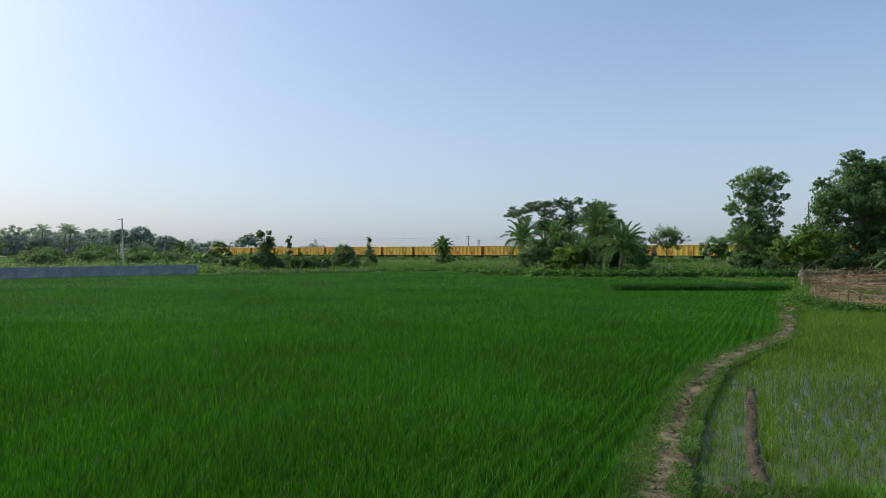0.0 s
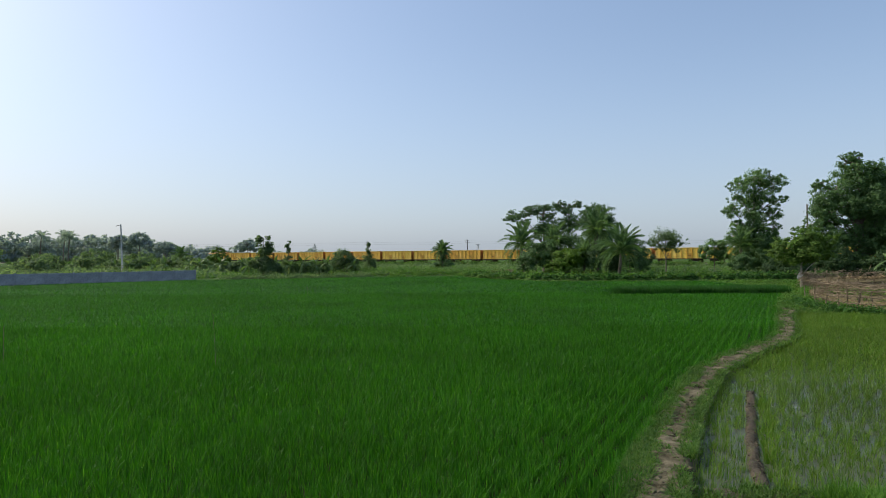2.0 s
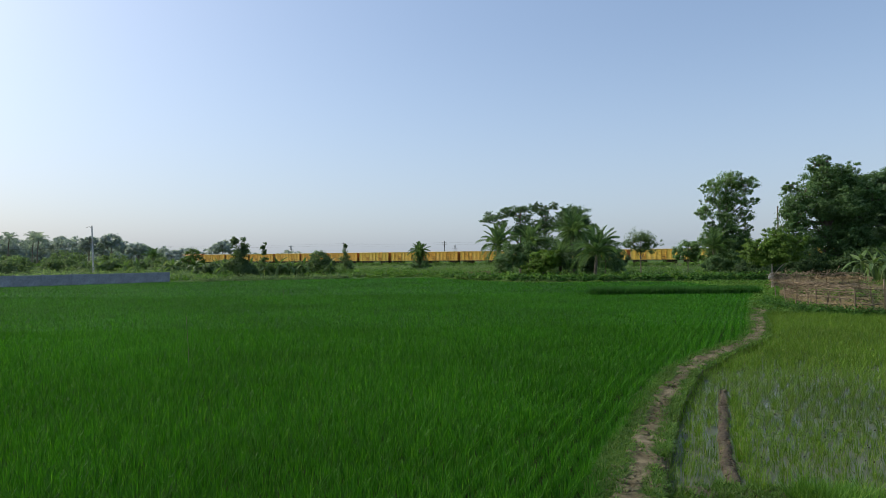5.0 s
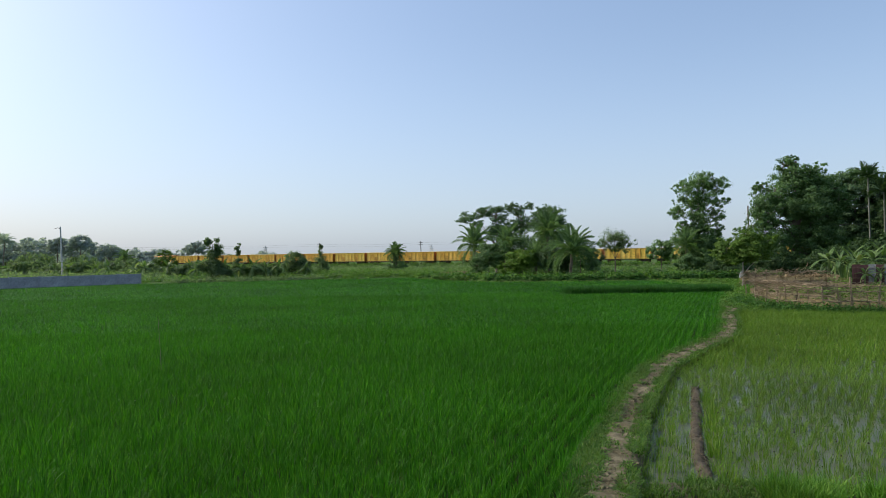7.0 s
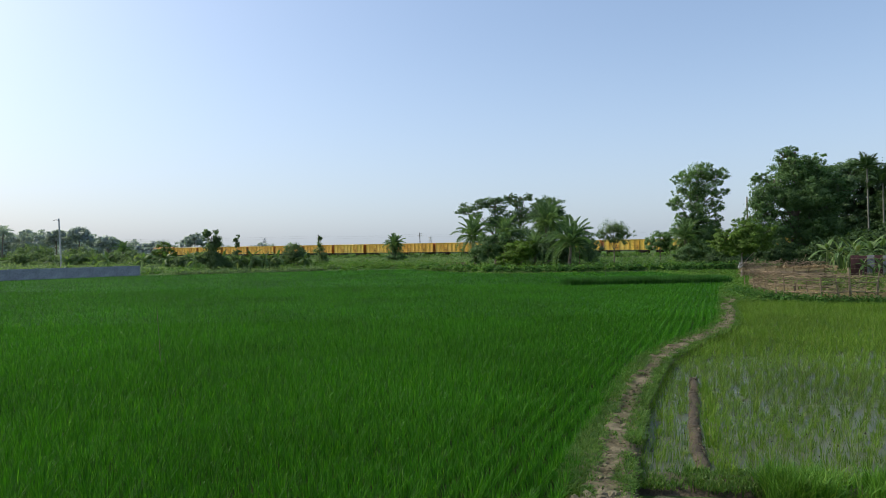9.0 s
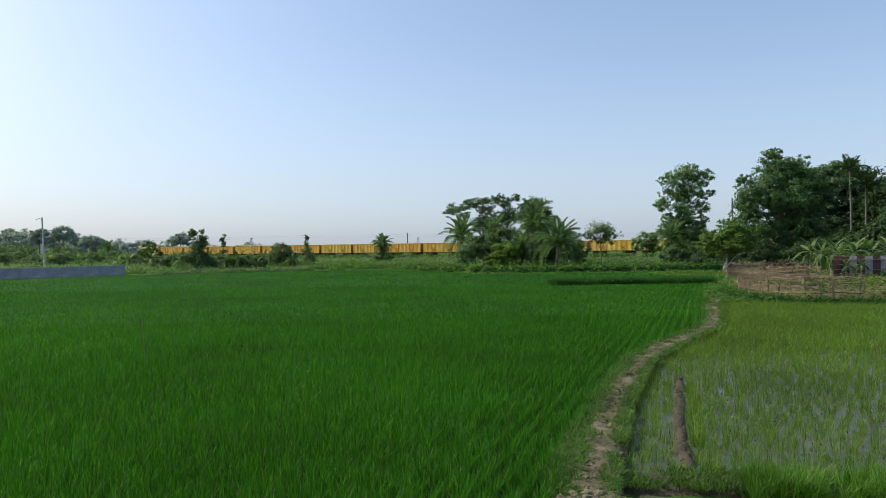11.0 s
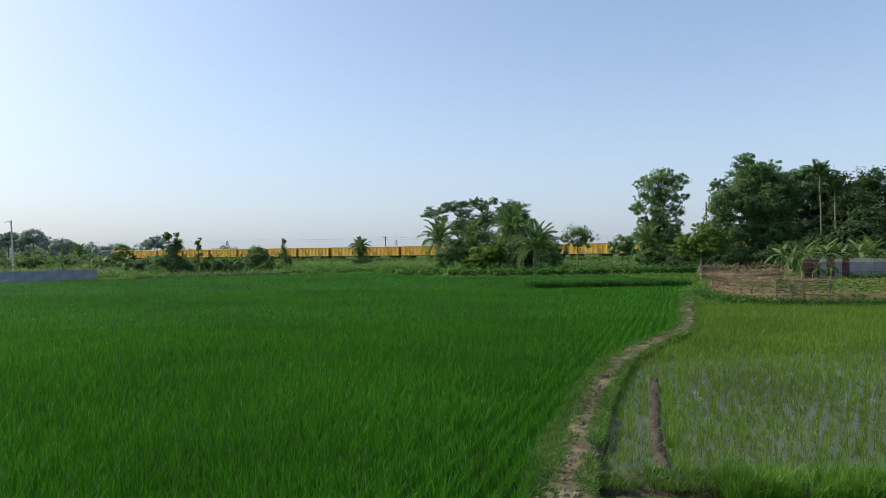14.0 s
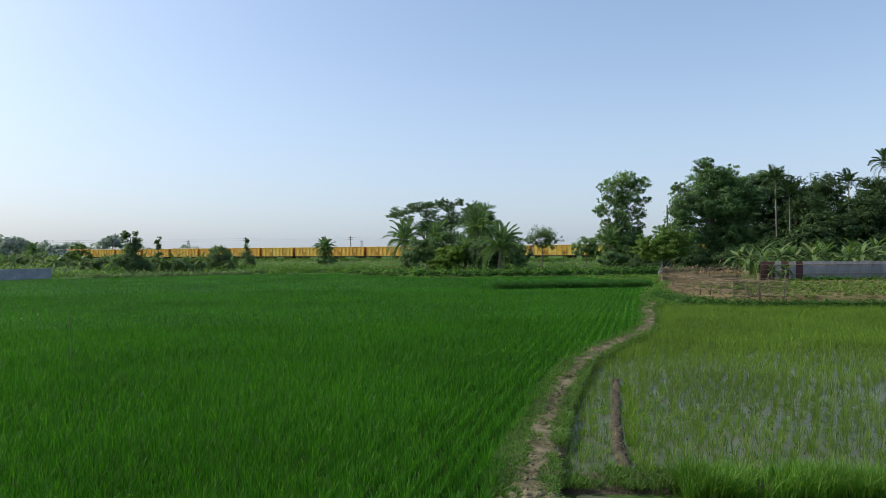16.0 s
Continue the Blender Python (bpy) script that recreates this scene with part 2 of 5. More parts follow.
def tube(points, radii, sides=6):
    """Corners and faces of a tapered tube along points, closed at its tip."""
    pts = np.asarray(points, dtype=float)
    radii = np.broadcast_to(radii, len(pts))
    d = np.gradient(pts, axis=0)
    d /= np.linalg.norm(d, axis=1)[:, None] + 1e-9
    ref = np.where(np.abs(d[:, 2:3]) > 0.9, [[1.0, 0, 0]], [[0, 0, 1.0]])
    u = np.cross(d, ref)
    u /= np.linalg.norm(u, axis=1)[:, None] + 1e-9
    w = np.cross(d, u)
    a = np.linspace(0, 2 * np.pi, sides, endpoint=False)
    v = pts[:, None] + radii[:, None, None] * (np.cos(a)[None, :, None] * u[:, None] + np.sin(a)[None, :, None] * w[:, None])
    f = []
    for i in range(len(pts) - 1):
        for k in range(sides):
            f.append((i * sides + k, i * sides + (k + 1) % sides, (i + 1) * sides + (k + 1) % sides, (i + 1) * sides + k))
    return v.reshape(-1, 3), np.array(f)


def tubes_data(name, list_of, mat, smooth=True):
    vs, fs, o = [], [], 0
    for v, f in list_of:
        vs.append(v), fs.append(f + o)
        o += len(v)
    return mesh_data(name, np.concatenate(vs), np.concatenate(fs), mat, smooth)


def blades(base, height, width, lean, turn, segs=2):
    """Grass blades: base points, heights, widths, outward lean (as a share of the height) and its direction."""
    n = len(base)
    lv = np.linspace(0, 1, segs + 1)
    out = np.stack([np.cos(turn), np.sin(turn), np.zeros(n)], 1)
    spin = turn + np.pi / 2 + rng.normal(0, 0.5, n)
    side = np.stack([np.cos(spin), np.sin(spin), np.zeros(n)], 1)
    rows = []
    for q in lv:
        c = base + out * (lean * height * q ** 1.8)[:, None]
        c[:, 2] += height * (q - 0.34 * np.clip(lean, 0, 2) * q ** 3)
        wq = width * (1.0 - 0.35 * q) * 0.5
        if q < 1:
            rows += [c - side * wq[:, None], c + side * wq[:, None]]
        else:
            rows.append(c)
    k = 2 * segs + 1
    v = np.stack(rows, 1).reshape(-1, 3)
    o = (np.arange(n) * k)[:, None]
    quads = [o + np.array([[2 * i, 2 * i + 1, 2 * i + 3, 2 * i + 2]]) for i in range(segs - 1)]
    tri = o + np.array([[2 * segs - 2, 2 * segs - 1, 2 * segs]])
    return v, ([np.concatenate(quads)] if quads else []) + [tri]


def leaf_quads(centre, size, normal, droop=0.25, aspect=0.6):
    """Pointed, slightly folded leaves at centres, facing about their normals."""
    n = len(centre)
    nz = normal / (np.linalg.norm(normal, axis=1)[:, None] + 1e-9)
    a = rng.normal(0, 1, (n, 3))
    u = np.cross(nz, a)
    u /= np.linalg.norm(u, axis=1)[:, None] + 1e-9
    w = np.cross(nz, u)
    s = np.broadcast_to(size, n)[:, None]
    v = np.stack([centre - u * s * 0.5, centre + w * s * 0.5 * aspect - nz * s * droop * 0.4, centre + u * s * 0.5 - nz * s * droop, centre - w * s * 0.5 * aspect - nz * s * droop * 0.4], 1)
    return v.reshape(-1, 3), np.arange(4 * n).reshape(n, 4)


def hills(points, count, h, w, lean, spread, segs, uneven=0.15, tall=None):
    """Rice hills: count blades fanned out from each point, each hill taller or shorter by its share in tall."""
    n = len(points)
    base = np.repeat(points, count, 0)
    turn = rng.uniform(0, 2 * np.pi, n * count) + np.repeat(rng.normal(0, 0.4, n), count)
    vigour = np.repeat(rng.normal(1, uneven, n) * (1.0 if tall is None else tall), count)
    base = base + np.stack([np.cos(turn), np.sin(turn), np.zeros(n * count)], 1) * (spread * rng.uniform(0.2, 1, n * count))[:, None]
    return blades(base, h * vigour * rng.uniform(0.9 - 1.7 * uneven, 1.0 + uneven, n * count), w * rng.uniform(0.7, 1.3, n * count), lean * rng.uniform(0.2, 1.6, n * count), turn, segs)


def rows_of(x0, x1, y0, y1, gap_across, gap_along, azimuth, jitter):
    """Planting points in straight rows that run towards azimuth (degrees right of +y)."""
    a = radians(azimuth)
    along, across = np.array([math.sin(a), math.cos(a)]), np.array([math.cos(a), -math.sin(a)])
    mid = np.array([(x0 + x1) / 2, (y0 + y1) / 2])
    r = math.hypot(x1 - x0, y1 - y0) / 2
    i, j = np.arange(-r, r, gap_across), np.arange(-r, r, gap_along)
    p = mid + i[:, None, None] * across + j[None, :, None] * along
    p = p.reshape(-1, 2)
    p = p + rng.normal(0, jitter, p.shape)
    return p[(p[:, 0] > x0) & (p[:, 0] < x1) & (p[:, 1] > y0) & (p[:, 1] < y1)]


def flat(p, z=0.0):
    return np.column_stack([p, np.full(len(p), z)])


def stuff(name, v, f, mat, label, category):
    return tagged(new(name, mesh_data(name, v, f, mat)), label, category, kind="stuff")


def joined(list_of):
    """Joins several (corners, face groups) into one."""
    vs, fs, o = [], [], 0
    for v, f in list_of:
        vs.append(v)
        fs += [g + o for g in (f if isinstance(f, list) else [f])]
        o += len(v)
    return np.concatenate(vs), fs


# ---------- the plan ----------
# the footpath on its bund, and how far to the right its middle lies at a distance y ahead
PATH_Y = [3.0, 5.0, 6.4, 7.6, 8.4, 9.6, 10.7, 11.6, 13.4, 14.4, 15.7, 16.65, 17.75, 19.0, 22.1, 25.2, 26.9, 30.0]
PATH_X = [1.25, 1.70, 2.10, 2.62, 2.99, 3.53, 4.09, 4.58, 5.57, 6.34, 7.33, 8.17, 9.14, 10.06, 11.77, 13.3, 14.45, 15.8]


def path_x(y):
    return np.interp(y, PATH_Y + [40.0, 47.0], PATH_X + [21.5, 25.0])


def far_edge(x):
    return np.interp(x, [-90, -39.6, -27, -23, -10, 3, 7.0, 10.0, 26], [20, 58, 71, 71, 77, 79, 66, 61, 60])


# ---------- ground ----------
def ground():
    step = [-3000, -1200, -500, -200, -80, -30, 0, 30, 80, 200, 500, 1200, 3000]
    v = [(x, y, 0) for y in step for x in step]
    n = len(step)
    f = [(j * n + i, j * n + i + 1, (j + 1) * n + i + 1, (j + 1) * n + i) for j in range(n - 1) for i in range(n - 1)]
    return tagged(new("ground", mesh_data("ground", np.array(v, float), np.array(f), GROUND)), "flat green and brown farmland reaching the horizon", "ground", kind="structure")


ground()


def swept(name, xs, ys, profile, mat, rough, step=0.06, smooth=True):
    """A bank along a smoothed line: profile gives (offset across, height) pairs; rough is the unevenness in metres."""
    xs, ys = np.array(xs, float), np.array(ys, float)
    d = np.concatenate([[0], np.cumsum(np.hypot(np.diff(xs), np.diff(ys)))])
    s = np.arange(0, d[-1], step)
    px, py = np.interp(s, d, xs), np.interp(s, d, ys)
    k = max(3, int(0.7 / step)) | 1
    for _ in range(2):
        pad = k // 2
        px = np.convolve(np.pad(px, pad, mode="edge"), np.ones(k) / k, "valid")
        py = np.convolve(np.pad(py, pad, mode="edge"), np.ones(k) / k, "valid")
    tx, ty = np.gradient(px), np.gradient(py)
    ln = np.hypot(tx, ty) + 1e-9
    nx, ny = ty / ln, -tx / ln
    v = []
    for i in range(len(s)):
        wob = 0.05 * noise.noise((s[i] * 1.3, 3.1, 0)) + 0.04 * noise.noise((s[i] * 0.5, 8.1, 0))
        taper = min(1.0, 0.05 + s[i] / 0.35, 0.05 + (s[-1] - s[i]) / 0.35)
        for o, z in profile:
            x, y = px[i] + nx[i] * (o + wob), py[i] + ny[i] * (o + wob)
            e = noise.noise((x * 5, y * 5, 0.3)) * 0.5 + noise.noise((x * 14, y * 14, 4.0)) * 0.4 + noise.noise((x * 33, y * 33, 9.0)) * 0.25
            v.append((x, y, (z + rough * e * (1 if z > 0.02 else 0)) * taper))
    n = len(profile)
    f = [(i * n + k, i * n + k + 1, (i + 1) * n + k + 1, (i + 1) * n + k) for i in range(len(s) - 1) for k in range(n - 1)]
    return mesh_data(name, np.array(v), np.array(f), mat, smooth)


SOIL_PROFILE = [(-0.44, -0.02), (-0.34, 0.07), (-0.25, 0.13), (-0.18, 0.155), (-0.10, 0.15), (-0.02, 0.14), (0.06, 0.145), (0.13, 0.155), (0.20, 0.15), (0.26, 0.12), (0.31, -0.02)]
tagged(new("footpath", swept("footpath", PATH_X, PATH_Y, SOIL_PROFILE, SOIL, 0.075, 0.040)), "narrow trodden brown earth footpath on a bund between fields", "path", kind="structure")

# bund that closes the wet field towards the camera, and the thin mud ridge inside that field
BUND_X, BUND_Y = [2.2, 3.0, 4.2, 5.8, 8.0, 12.0], [6.78, 6.62, 6.34, 5.86, 5.2, 4.05]
tagged(new("field_bund", swept("field_bund", BUND_X, BUND_Y, [(-0.30, -0.02), (-0.18, 0.06), (-0.06, 0.09), (0.10, 0.09), (0.24, 0.06), (0.4, -0.02)], MUD, 0.03)), "low grassy mud bund at the edge of the wet field", "bund", kind="structure")
RIDGE_X, RIDGE_Y = [3.29, 3.66, 4.22, 4.80, 5.54], [6.6, 7.6, 8.9, 10.1, 11.7]
tagged(new("mud_ridge", swept("mud_ridge", RIDGE_X, RIDGE_Y, [(-0.10, -0.02), (-0.065, 0.045), (-0.022, 0.065), (0.022, 0.06), (0.06, 0.04), (0.10, -0.02)], MUD, 0.055, 0.035)), "thin dark ridge of bare mud in the wet field", "mud ridge", kind="structure")


def wet_field():
    """The water sheet follows the path on one side, the bund in front and the raised garden behind."""
    left = [(float(path_x(y)) + 0.22, float(y)) for y in np.linspace(6.75, 28, 40)]
    back = [(17.4, 26.6), (20.0, 25.2), (24.0, 24.1), (50.0, 16.8)]
    front = [(40.0, -3.5), (12.0, 4.1), (8.0, 5.25), (5.8, 5.92), (4.2, 6.40)]
    bm = bmesh.new()
    bm.faces.new([bm.verts.new((x, y, 0.02)) for x, y in left + back + front])
    bmesh.ops.triangulate(bm, faces=bm.faces[:])
    return tagged(new("paddy_water", bm_data("paddy_water", bm, WATER)), "shallow grey water standing in the young paddy", "water", kind="structure")


wet_field()
bm = bmesh.new()
bm.faces.new([bm.verts.new((2.26 + 0.58 * x, 5.84 + 0.62 * y - 0.22 * x, 0.02)) for x, y in [(0.0, 0.2), (0.0, -1.6), (1.2, -1.9), (2.1, -1.4), (2.2, 0.5), (1.5, 0.85), (0.6, 0.95)]])
tagged(new("ditch_water", bm_data("ditch_water", bm, WATER)), "small pool of water beside the bund", "water", kind="structure")

# ---------- rice ----------
ROWS = 27.5


def in_field(p, gap, margin):
    """Inside the tall rice: off the path, short of the far bank and clear of the darker strip."""
    x, y = p[:, 0], p[:, 1]
    strip = (x > 10.4) & (y > 39.6) & (y < 43.0)
    return (x < path_x(y) - gap) & (y < far_edge(x) - margin) & ~strip


def tall_rice():
    near = rows_of(-24, 16, 2.2, 22, 0.25, 0.125, ROWS, 0.020)
    near = near[in_field(near, 0.35, 0.5) & (near[:, 0] > -0.80 * near[:, 1] - 1.5)]
    tall = 1.0 + 0.16 * np.array([noise.noise((q[0] * 0.45, q[1] * 0.45, 1.0)) for q in near])
    v = []
    for lo, hi, count, width, segs in ((0, 10, 54, 0.0060, 3), (10, 15, 36, 0.0082, 2), (15, 22, 25, 0.0115, 2)):
        k = (near[:, 1] >= lo) & (near[:, 1] < hi)
        v.append(hills(flat(near[k]), count, 0.27, width, 0.38, 0.074, segs, 0.13, tall[k]))
    mid = rows_of(-42, 24, 22, 42, 0.25, 0.19, ROWS, 0.018)
    mid = mid[in_field(mid, 0.40, 0.5) & (mid[:, 0] > -0.80 * mid[:, 1] - 1.5)]
    v2 = [hills(flat(mid), 14, 0.30, 0.020, 0.78, 0.065, 2, 0.07)]
    far = rows_of(-62, 24, 42, 82, 0.30, 0.27, ROWS, 0.05)
    far = far[in_field(far, 0.7, 0.5) & (far[:, 0] > -0.80 * far[:, 1] - 1.5)]
    v2.append(hills(flat(far), 11, 0.31, 0.046, 1.85, 0.14, 2, 0.04))
    side = rows_of(-75, 4, -6, 60, 0.45, 0.45, ROWS, 0.08)
    side = side[in_field(side, 0.7, 0.5) & ((side[:, 0] < -0.80 * side[:, 1] - 1.5) | (side[:, 1] < 2.2)) & (np.hypot(side[:, 0], side[:, 1]) > 2.5)]
    v2.append(hills(flat(side), 7, 0.45, 0.04, 0.45, 0.15, 1))
    stuff("rice_crop", *joined(v), RICE, "dense knee-high dark green rice standing in rows", "rice")
    stuff("distant_rice_crop", *joined(v2), RICE, "even green rice crop across the wide field", "rice")


tall_rice()


def field_soil():
    """Dark wet soil below the tall rice."""
    right = [(float(path_x(y)) - 0.34, float(y)) for y in np.linspace(2, 46, 40)]
    far = [(float(x), float(far_edge(x))) for x in np.linspace(24, -88, 46)]
    bm = bmesh.new()
    bm.faces.new([bm.verts.new((x, y, 0.006)) for x, y in right + far + [(-60, -8), (0, -8)]])
    bmesh.ops.triangulate(bm, faces=bm.faces[:])
    tagged(new("field_soil", bm_data("field_soil", bm, WET_SOIL)), "dark wet soil between the rice plants", "soil", kind="structure")


field_soil()


def nursery():
    p = np.column_stack([rng.uniform(11.0, 21.8, 2300), rng.uniform(40.3, 42.5, 2300)])
    stuff("rice_nursery", *hills(flat(p), 9, 0.62, 0.03, 0.30, 0.08, 2, 0.07), NURSERY, "strip of taller darker rice along the field edge", "rice")


nursery()


def inside_wet(p, gap):
    x, y = p[:, 0], p[:, 1]
    back = np.interp(x, [14, 17.2, 20, 24, 50], [27.2, 26.2, 24.6, 23.4, 16.3])
    front = np.interp(x, BUND_X + [40], BUND_Y + [-3.5])
    ridge = np.abs(x - np.interp(y, RIDGE_Y, RIDGE_X))
    return (x > path_x(y) + gap) & (y < back) & (y > front + 0.14) & ((ridge > 0.10) | (y > 11.8))


def seedlings():
    p = rows_of(2, 34, 3, 31, 0.185, 0.085, 41.0, 0.045)
    p = p[inside_wet(p, 0.27) & (p[:, 0] < 0.95 * p[:, 1] + 4)]
    thin = np.array([noise.noise((q[0] * 0.8, q[1] * 0.35, 5.0)) for q in p])
    thin[p[:, 0] < np.interp(p[:, 1], RIDGE_Y, RIDGE_X)] = 0
    p = p[rng.uniform(0, 1, len(p)) > 0.06 + 0.4 * np.clip(thin - 0.05, 0, 1)]
    y = p[:, 1]
    a, b = p[y < 14], p[y >= 14]
    v = joined([hills(flat(a, 0.01), 17, 0.165, 0.0048, 0.46, 0.06, 2, 0.25), hills(flat(b, 0.01), 12, 0.205, 0.0088, 0.46, 0.075, 2, 0.2)])
    stuff("rice_seedlings", *v, SEEDLING, "sparse yellow-green young rice planted in rows in water", "rice seedlings")
    c = rows_of(2, 26, 3, 24, 0.40, 0.42, 41.0, 0.07)
    c = c[inside_wet(c, 0.5)]
    c = c[(rng.uniform(0, 1, len(c)) > 0.22) & (c[:, 1] < 16)]
    ball = np.array([(0, 0, 1), (1, 0, 0), (0, 1, 0), (-1, 0, 0), (0, -1, 0), (0, 0, -1)], float)
    face = np.array([(0, 1, 2), (0, 2, 3), (0, 3, 4), (0, 4, 1), (5, 2, 1), (5, 3, 2), (5, 4, 3), (5, 1, 4)])
    s = rng.uniform(0.008, 0.016, len(c))
    cv = (flat(c, 0.155)[:, None] + ball[None] * s[:, None, None] + rng.normal(0, 0.003, (len(c), 6, 3)) + np.array([0, 0, 1]) * rng.uniform(-0.06, 0.05, (len(c), 1, 1)))
    stuff("seedling_debris", cv.reshape(-1, 3), (np.arange(len(c)) * 6)[:, None, None].repeat(8, 1).reshape(-1, 1) + np.tile(face, (len(c), 1)), WET_SOIL, "small dark clods caught on the young plants", "debris")


seedlings()


def verge(name, xs, ys, o0, o1, density, h, mat, label, z=0.12, w=0.010, lean=0.7, y_max=99):
    """Grass along a line between two offsets to its right."""
    xs, ys = np.array(xs, float), np.array(ys, float)
    d = np.concatenate([[0], np.cumsum(np.hypot(np.diff(xs), np.diff(ys)))])
    n = int(d[-1] * density)
    s = rng.uniform(0, d[-1], n)
    x, y = np.interp(s, d, xs), np.interp(s, d, ys)
    i = np.clip(np.searchsorted(d, s), 1, len(d) - 1)
    tx, ty = (xs[i] - xs[i - 1]), (ys[i] - ys[i - 1])
    ln = np.hypot(tx, ty)
    o = rng.uniform(o0, o1, n)
    p = np.column_stack([x + ty / ln * o, y - tx / ln * o, np.full(n, z)])
    p = p[p[:, 1] < y_max]
    clump = np.array([noise.noise((q[0] * 1.6, q[1] * 1.6, 2.0)) for q in p])
    p = p[clump > rng.uniform(-0.45, 0.25, len(p))]
    stuff(name, *hills(p, 6, h, w, lean, 0.04, 2), mat, label, "grass")


def clods(name, xs, ys, o0, o1, density, z, size, mat, label, y_max=99):
    """Loose lumps of earth scattered along a line."""
    xs, ys = np.array(xs, float), np.array(ys, float)
    d = np.concatenate([[0], np.cumsum(np.hypot(np.diff(xs), np.diff(ys)))])
    n = int(d[-1] * density)
    s = rng.uniform(0, d[-1], n)
    x, y = np.interp(s, d, xs) + rng.uniform(o0, o1, n), np.interp(s, d, ys)
    c = np.column_stack([x, y, np.full(n, z)])[y < y_max]
    n = len(c)
    t = (1 + 5 ** 0.5) / 2
    ico = np.array([(-1, t, 0), (1, t, 0), (-1, -t, 0), (1, -t, 0), (0, -1, t), (0, 1, t), (0, -1, -t), (0, 1, -t), (t, 0, -1), (t, 0, 1), (-t, 0, -1), (-t, 0, 1)]) / 1.9
    tri = np.array([(0, 11, 5), (0, 5, 1), (0, 1, 7), (0, 7, 10), (0, 10, 11), (1, 5, 9), (5, 11, 4), (11, 10, 2), (10, 7, 6), (7, 1, 8), (3, 9, 4), (3, 4, 2), (3, 2, 6), (3, 6, 8), (3, 8, 9), (4, 9, 5), (2, 4, 11), (6, 2, 10), (8, 6, 7), (9, 8, 1)])
    r = size * rng.uniform(0.35, 1.0, n) ** 1.5
    v = c[:, None] + ico[None] * r[:, None, None] * rng.uniform(0.6, 1.3, (n, 12, 1)) * np.array([1.2, 1.0, 0.75])
    stuff(name, v.reshape(-1, 3), (np.arange(n) * 12)[:, None, None].repeat(20, 1).reshape(-1, 1) + np.tile(tri, (n, 1)), mat, label, "soil")


clods("path_clods", PATH_X, PATH_Y, -0.22, 0.22, 70, 0.135, 0.045, SOIL, "crumbled earth clods on the trodden path", 16)
clods("trampled_clods", [1.25, 1.70, 2.10, 2.5], [3.0, 5.0, 6.4, 7.3], -0.30, 0.30, 210, 0.12, 0.075, SOIL, "larger trampled earth lumps at the near path")
clods("ridge_clods", RIDGE_X, RIDGE_Y, -0.06, 0.06, 130, 0.045, 0.03, MUD, "dark wet mud clods heaped along the ridge")
verge("path_grass", PATH_X[:9], PATH_Y[:9], -0.42, -0.13, 760, 0.080, GRASS, "short tufty grass along the edge of the path", w=0.014, lean=0.95)
verge("path_grass", PATH_X[8:], PATH_Y[8:], -0.42, -0.12, 420, 0.070, GRASS, "short cropped grass along the far edge of the path", w=0.016, lean=0.9)
verge("path_grass", PATH_X[:9], PATH_Y[:9], 0.13, 0.28, 460, 0.080, GRASS, "short tufty grass along the edge of the path", w=0.013, lean=0.95)
verge("path_grass", PATH_X[8:], PATH_Y[8:], 0.11, 0.34, 300, 0.065, GRASS, "short cropped grass along the far edge of the path", w=0.016, lean=0.9)
verge("path_tufts", PATH_X, PATH_Y, -0.17, 0.17, 26, 0.055, GRASS, "scattered grass tufts on the trodden path", z=0.14, w=0.012, lean=0.9)
verge("bund_grass", BUND_X, BUND_Y, -0.22, 0.38, 560, 0.075, GRASS, "bright grass growing over the low bund", z=0.07)
verge("bund_grass", [3.7, 5.0, 5.8], [6.44, 6.1, 5.86], 0.05, 0.60, 760, 0.30, LUSH, "tall lime green grass growing over the low bund", lean=0.5, z=0.04)
verge("ridge_grass", RIDGE_X, RIDGE_Y, 0.10, 0.26, 12, 0.26, SEEDLING, "few grass blades beside the mud ridge", z=0.02, lean=0.4)

def ditch_grass():
    p = np.column_stack([rng.uniform(1.7, 9, 5200), rng.uniform(2.5, 6.6, 5200)])
    front = np.interp(p[:, 0], BUND_X, BUND_Y)
    pool = np.hypot((p[:, 0] - 2.92) / 0.75, (p[:, 1] - 6.0 + 0.33 * (p[:, 0] - 2.92)) / 0.36) < 1.0
    p = p[(p[:, 1] < front - 0.05) & ~pool & (p[:, 0] > path_x(p[:, 1]) + 0.15)]
    stuff("ditch_grass", *hills(flat(p, 0.0), 7, 0.15, 0.010, 0.6, 0.05, 2), GRASS, "bright green grass beside the small pool", "grass")


ditch_grass()

# ---------- railway ----------
RAIL_P, RAIL_D, RAIL_Z = Vector((12.1, 178.0, -0.15)), Vector((-0.845, 0.534, 0)).normalized(), 1.0
RAIL_N = Vector((-RAIL_D.y, RAIL_D.x, 0))
TO_RAIL = Matrix.Translation(RAIL_P) @ Matrix(((RAIL_D.x, RAIL_N.x, 0, 0), (RAIL_D.y, RAIL_N.y, 0, 0), (0, 0, 1, 0), (0, 0, 0, 1)))


